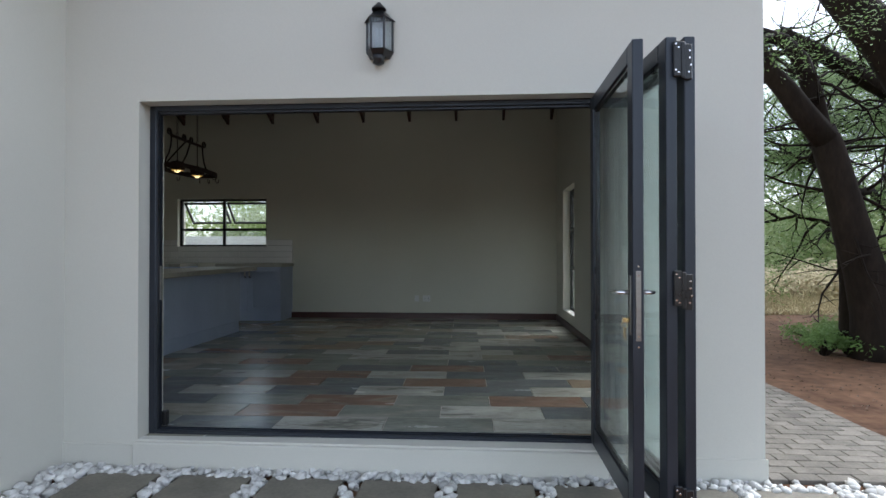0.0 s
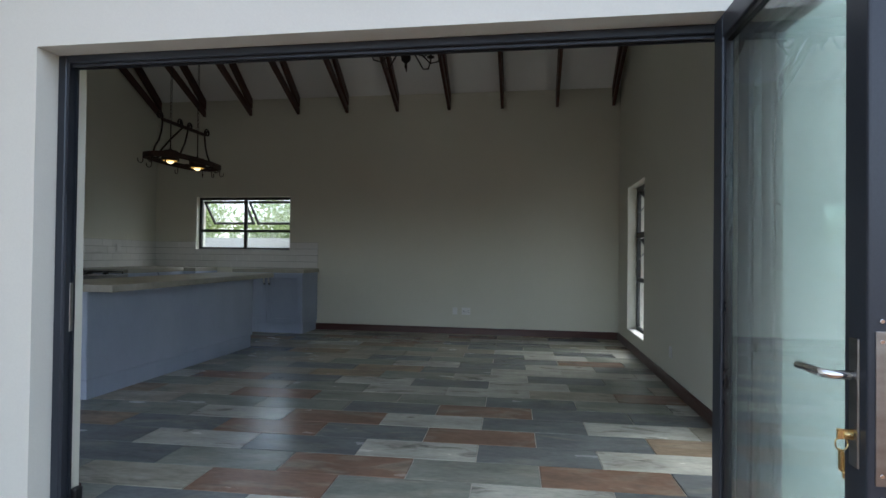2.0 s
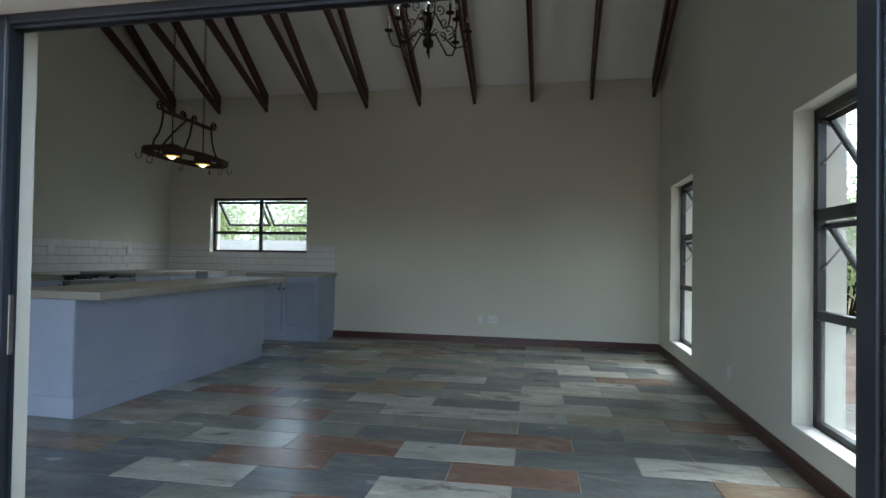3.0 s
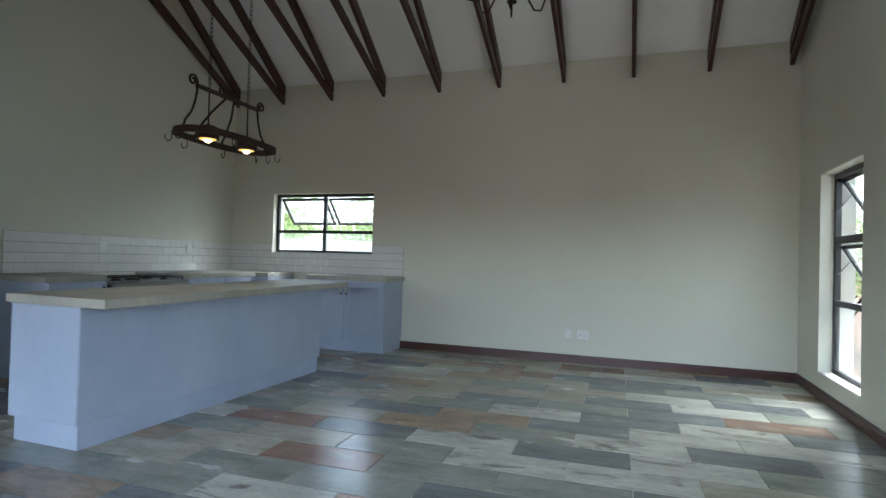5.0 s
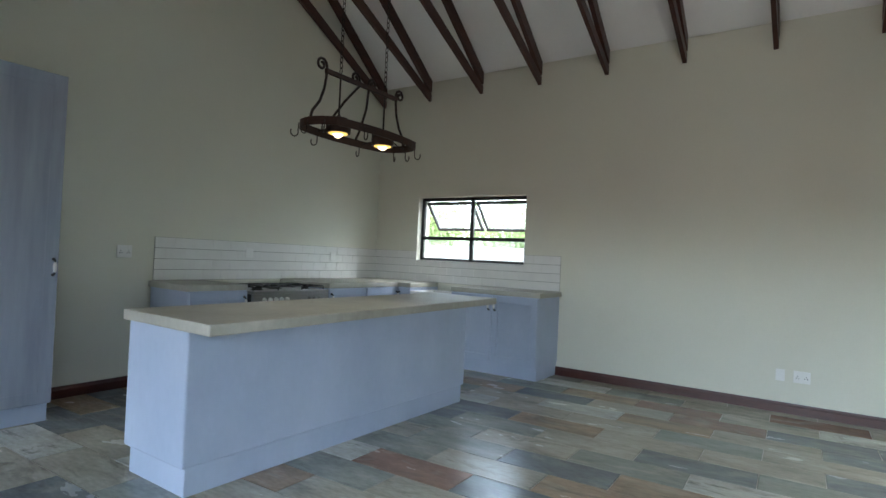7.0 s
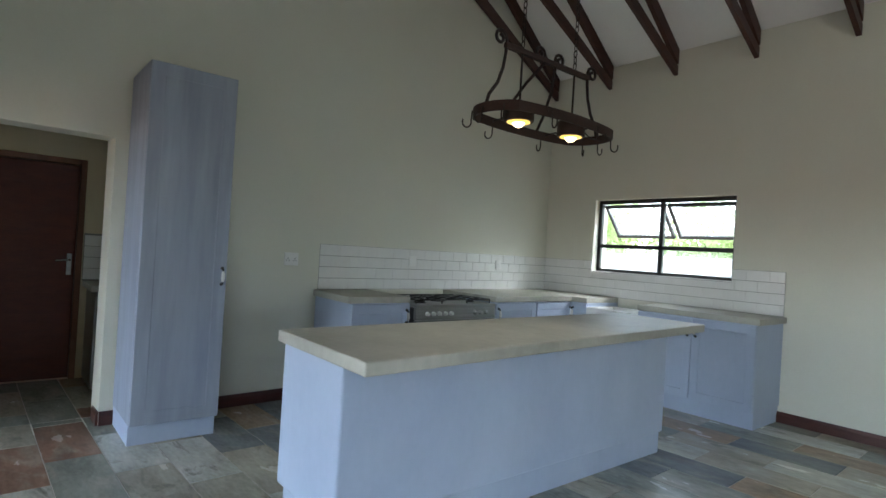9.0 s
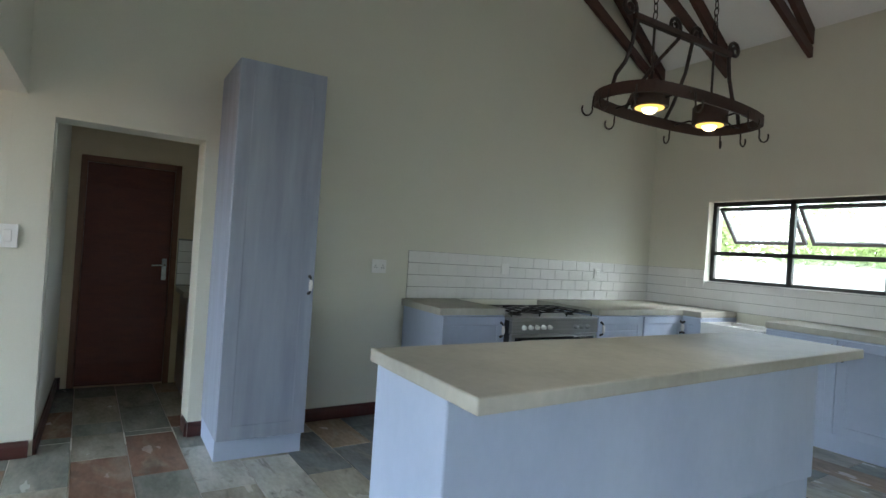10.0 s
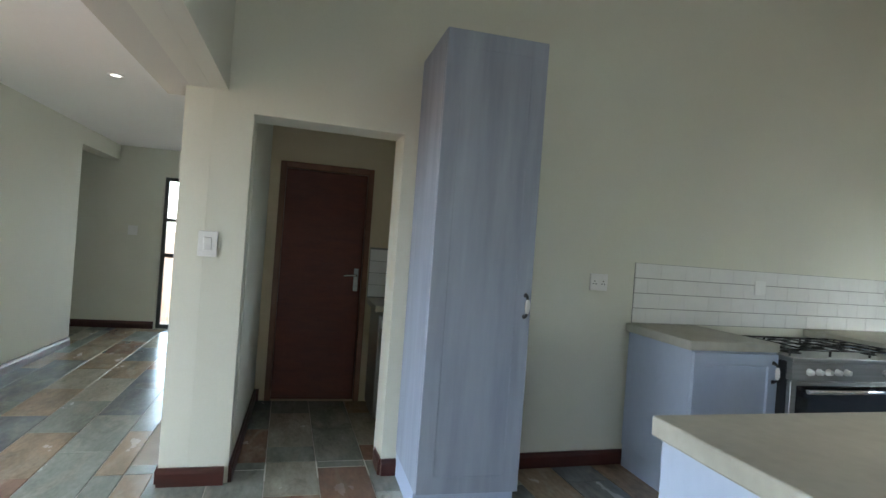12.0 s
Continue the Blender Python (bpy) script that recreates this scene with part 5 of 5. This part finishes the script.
# stepping slabs with pebbles round them
SLABS = [(-2.28 + 0.545 * k, -2.28 + 0.545 * k + 0.43) for k in range(8)]
for k, (x0, x1) in enumerate(SLABS):
    ob = thing("stepping_slab", "dark grey concrete stepping slab among white pebbles", "paving slab", ((x0 + x1) / 2, 3.15, GROUND - 0.05), "stepping slabs")
    bm = boxed(-(x1 - x0) / 2, (x1 - x0) / 2, -0.5, 0.5, 0.0, 0.055, r=0.008)
    bmesh.ops.rotate(bm, verts=bm.verts, cent=(0, 0, 0), matrix=Matrix.Rotation(rnd.uniform(-0.015, 0.015), 3, "Z"))
    part("slab", bm, M_SLAB, ob)
ico = bmesh.new()
bmesh.ops.create_icosphere(ico, subdivisions=1, radius=1)
iv = [v.co.copy() for v in ico.verts]
ifc = [[v.index for v in f.verts] for f in ico.faces]
ico.free()
verts, faces = [], []
rnd = random.Random(21)
for k in range(7500):
    x, y = rnd.uniform(-2.56, 2.6), rnd.uniform(2.6, 3.77)
    inside = any(a - 0.015 < x < b + 0.015 for a, b in SLABS) and y < 3.635
    if inside or (x > 0.6 and x < 0.9 and y < 2.8):
        continue
    s = rnd.uniform(0.013, 0.036)
    sc = Vector((s * rnd.uniform(0.8, 1.4), s * rnd.uniform(0.7, 1.1), s * rnd.uniform(0.5, 0.85)))
    rot = Euler((rnd.uniform(-0.5, 0.5), rnd.uniform(-0.5, 0.5), rnd.uniform(0, 6.28))).to_matrix()
    z = GROUND - 0.02 + rnd.random() * 0.03
    i = len(verts)
    for v in iv:
        j = v * (1 + rnd.uniform(-0.2, 0.2))
        verts.append(tuple(rot @ Vector((j.x * sc.x, j.y * sc.y, j.z * sc.z)) + Vector((x, y, z))))
    faces += [[a + i for a in f] for f in ifc]
me = bpy.data.meshes.new("pebbles")
me.from_pydata(verts, [], faces)
for p in me.polygons:
    p.use_smooth = True
me.materials.append(M_PEBBLE)
tagged(new("pebbles", me), "loose white and grey river pebbles along the wall", "pebbles", kind="stuff")


# ---- pieces: floor tiles, splashback tiles, pavers ----
shared = {}


def piece(name, size, bevel, material, parent, at, tone=""):
    key = (name, tone, tuple(round(s, 3) for s in size))
    if key not in shared:
        sx, sy, sz = size
        shared[key] = mesh_of(name, boxed(-sx / 2, sx / 2, -sy / 2, sy / 2, 0, sz, r=bevel, seg=1), material)
    ob = new(name, shared[key])
    ob.parent = parent
    ob.location = at
    return ob


TL, TW, GAP = 0.735, 0.304, 0.006
Y0, X0 = 5.275, -0.655
LAY, LAY_Y = 0.03, 5.6   # the tile rows run slightly out of square with the walls
# tones of the tiles by row, from the first tile named; the others fall as they may
TONES = {-4: (-2, "DLGL"), -3: (-3, "SBGLD"), -2: (-3, "DGBGBD"), -1: (-4, "DLDLDL"), 0: (-4, "TDBDBDT"), 1: (-3, "LBLDL"), 2: (-4, "SGGDBDD"), 3: (-4, "SBGGDG"),
         4: (-4, "GSGLLS"), 5: (-4, "BDLDLG"), 6: (-3, "STGLD"), 7: (-4, "GDTDLL"), 8: (-3, "SGLDL"), 9: (-3, "SDGDB"), 10: (-3, "TSSDL"), 11: (-3, "SGSLD")}
# the west mix drops pale and adds tan tiles, imitating warm light there
MIX, MIX_WEST_WARM = "DDGGGLLSSSBTT", "DDGGGSTTTB"
spaces = [(-6.25, E, 3.907, N), (HALL_W, -2.9, HALL_S, 3.907), (-7.6, -6.25, LAUNDRY[0], 7.0), (HALL_W, -9.78, 0.6, HALL_S)]
rnd = random.Random(4)
for x0, x1, y0, y1 in spaces:
    for j in range(-16, 18):
        off = X0 + (0 if j % 2 == 0 else TL / 2)
        for i in range(-16, 5):
            b0, b1, a0, a1 = off + i * TL, off + (i + 1) * TL, Y0 + j * TW, Y0 + (j + 1) * TW
            du, dv = LAY * ((a0 + a1) / 2 - LAY_Y), -LAY * (b0 + b1) / 2
            b0, b1 = max(b0, x0 + du), min(b1, x1 + du)
            a0, a1 = max(a0, y0 if y0 == 3.907 else y0 + dv), min(a1, y1 if y1 == 3.907 else y1 + dv)
            if b1 - b0 < 0.03 or a1 - a0 < 0.03:
                continue
            first, row = TONES.get(j, (0, ""))
            tone = row[i - first] if 0 <= i - first < len(row) else rnd.choice(MIX if i > -8 else MIX_WEST_WARM)
            u, v = (b0 + b1) / 2, (a0 + a1) / 2 - LAY_Y
            tile = piece("floor_tile", (b1 - b0 - GAP, a1 - a0 - GAP, 0.0065), 0.0016, SLATE[tone], floor,
                         (u * math.cos(LAY) - v * math.sin(LAY), LAY_Y + u * math.sin(LAY) + v * math.cos(LAY), -0.0065 + rnd.uniform(0, 0.0006)), tone)
            tile.rotation_euler = (0, 0, LAY)

# splashbacks: tiles on a grout bed
SW, SH = 0.213, 0.1055
bm = boxed(0, 0.006, 0, N - 6.865, 0.982, 1.405)
splash_w = structure("splashback_west", bm, M_SUBGROUT, "white glazed brick-tile splashback behind the stove", "splashback")
splash_w.matrix_basis = pose(west(6.865), 6.865, 0, 0, 0, math.degrees(math.atan(SKEW)))
bm = bmesh.new()
slab_with_holes(bm, "y", N - 0.006, N, west(N) + 0.007, -3.365, 0.982, 1.405, [KITCHEN_WIN])
splash_n = structure("splashback_north", bm, M_SUBGROUT, "white glazed brick-tile splashback under the window", "splashback")


def splash(parent, u0, u1, place, holes=()):
    for j in range(5):
        z1 = 1.405 - j * SH
        z0 = max(z1 - SH, 0.984)
        if z1 - z0 < 0.02:
            continue
        u = u0 - (SW / 2 if j % 2 else 0)
        while u < u1:
            a, b = max(u, u0), min(u + SW, u1)
            u += SW
            cells = [(a, b, z0, z1)]
            for h0, h1, k0, k1 in holes:
                cut = []
                for c in cells:
                    if c[1] <= h0 or c[0] >= h1 or c[3] <= k0 or c[2] >= k1:
                        cut.append(c)
                        continue
                    if c[0] < h0:
                        cut.append((c[0], h0, c[2], c[3]))
                    if c[1] > h1:
                        cut.append((h1, c[1], c[2], c[3]))
                    if c[2] < k0:
                        cut.append((max(c[0], h0), min(c[1], h1), c[2], k0))
                cells = cut
            for c in cells:
                if c[1] - c[0] > 0.015 and c[3] - c[2] > 0.012:
                    place(parent, c)


def place_w(parent, c):
    piece("wall_tile_w", (0.007, c[1] - c[0] - 0.0012, c[3] - c[2] - 0.0045), 0.0015, M_SUB, parent, (0.0085, (c[0] + c[1]) / 2, c[2] + 0.002)).name = "wall_tile"


def place_n(parent, c):
    piece("wall_tile_n", (c[1] - c[0] - 0.0012, 0.007, c[3] - c[2] - 0.0045), 0.0015, M_SUB, parent, ((c[0] + c[1]) / 2, N - 0.0085, c[2] + 0.002)).name = "wall_tile"


splash(splash_w, 0.0, N - 6.865 - 0.004, place_w)
splash(splash_n, west(N) + 0.012, -3.365, place_n, [KITCHEN_WIN])
bm = boxed(-7.6, -7.594, 5.185, 7.0, 0.92, 1.37)
splash_l = structure("splashback_laundry", bm, M_SUBGROUT, "white glazed brick-tile splashback in the laundry", "splashback")
for j in range(4):
    for i in range(8):
        piece("wall_tile_l", (0.007, SW - 0.004, SH - 0.004), 0.0015, M_SUB, splash_l, (-7.5905, 5.187 + SW * (i + 0.5), 0.935 + j * SH)).name = "wall_tile"

# block paving round the corner of the house
bm = boxed(1.69, 2.86, 2.0, 12.0, GROUND - 0.06, GROUND - 0.012)
paving = structure("pavement", bm, M_SOIL, "sandy bed of the block-paved path", "pavement")
rnd = random.Random(9)
PX, PY = 0.20, 0.105
for j in range(95):
    y = 2.05 + j * PY
    for i in range(7):
        a = max(1.70, 1.70 + i * PX - (PX / 2 if j % 2 else 0))
        b = min(2.90, 1.70 + (i + 1) * PX - (PX / 2 if j % 2 else 0))
        if b - a < 0.05 or y < 3.80 or y > 8.4:
            continue
        piece("paver", (b - a - 0.006, PY - 0.006, 0.03), 0.004, M_PAVER, paving, ((a + b) / 2, y, GROUND - 0.015 + rnd.uniform(-0.002, 0.002)))
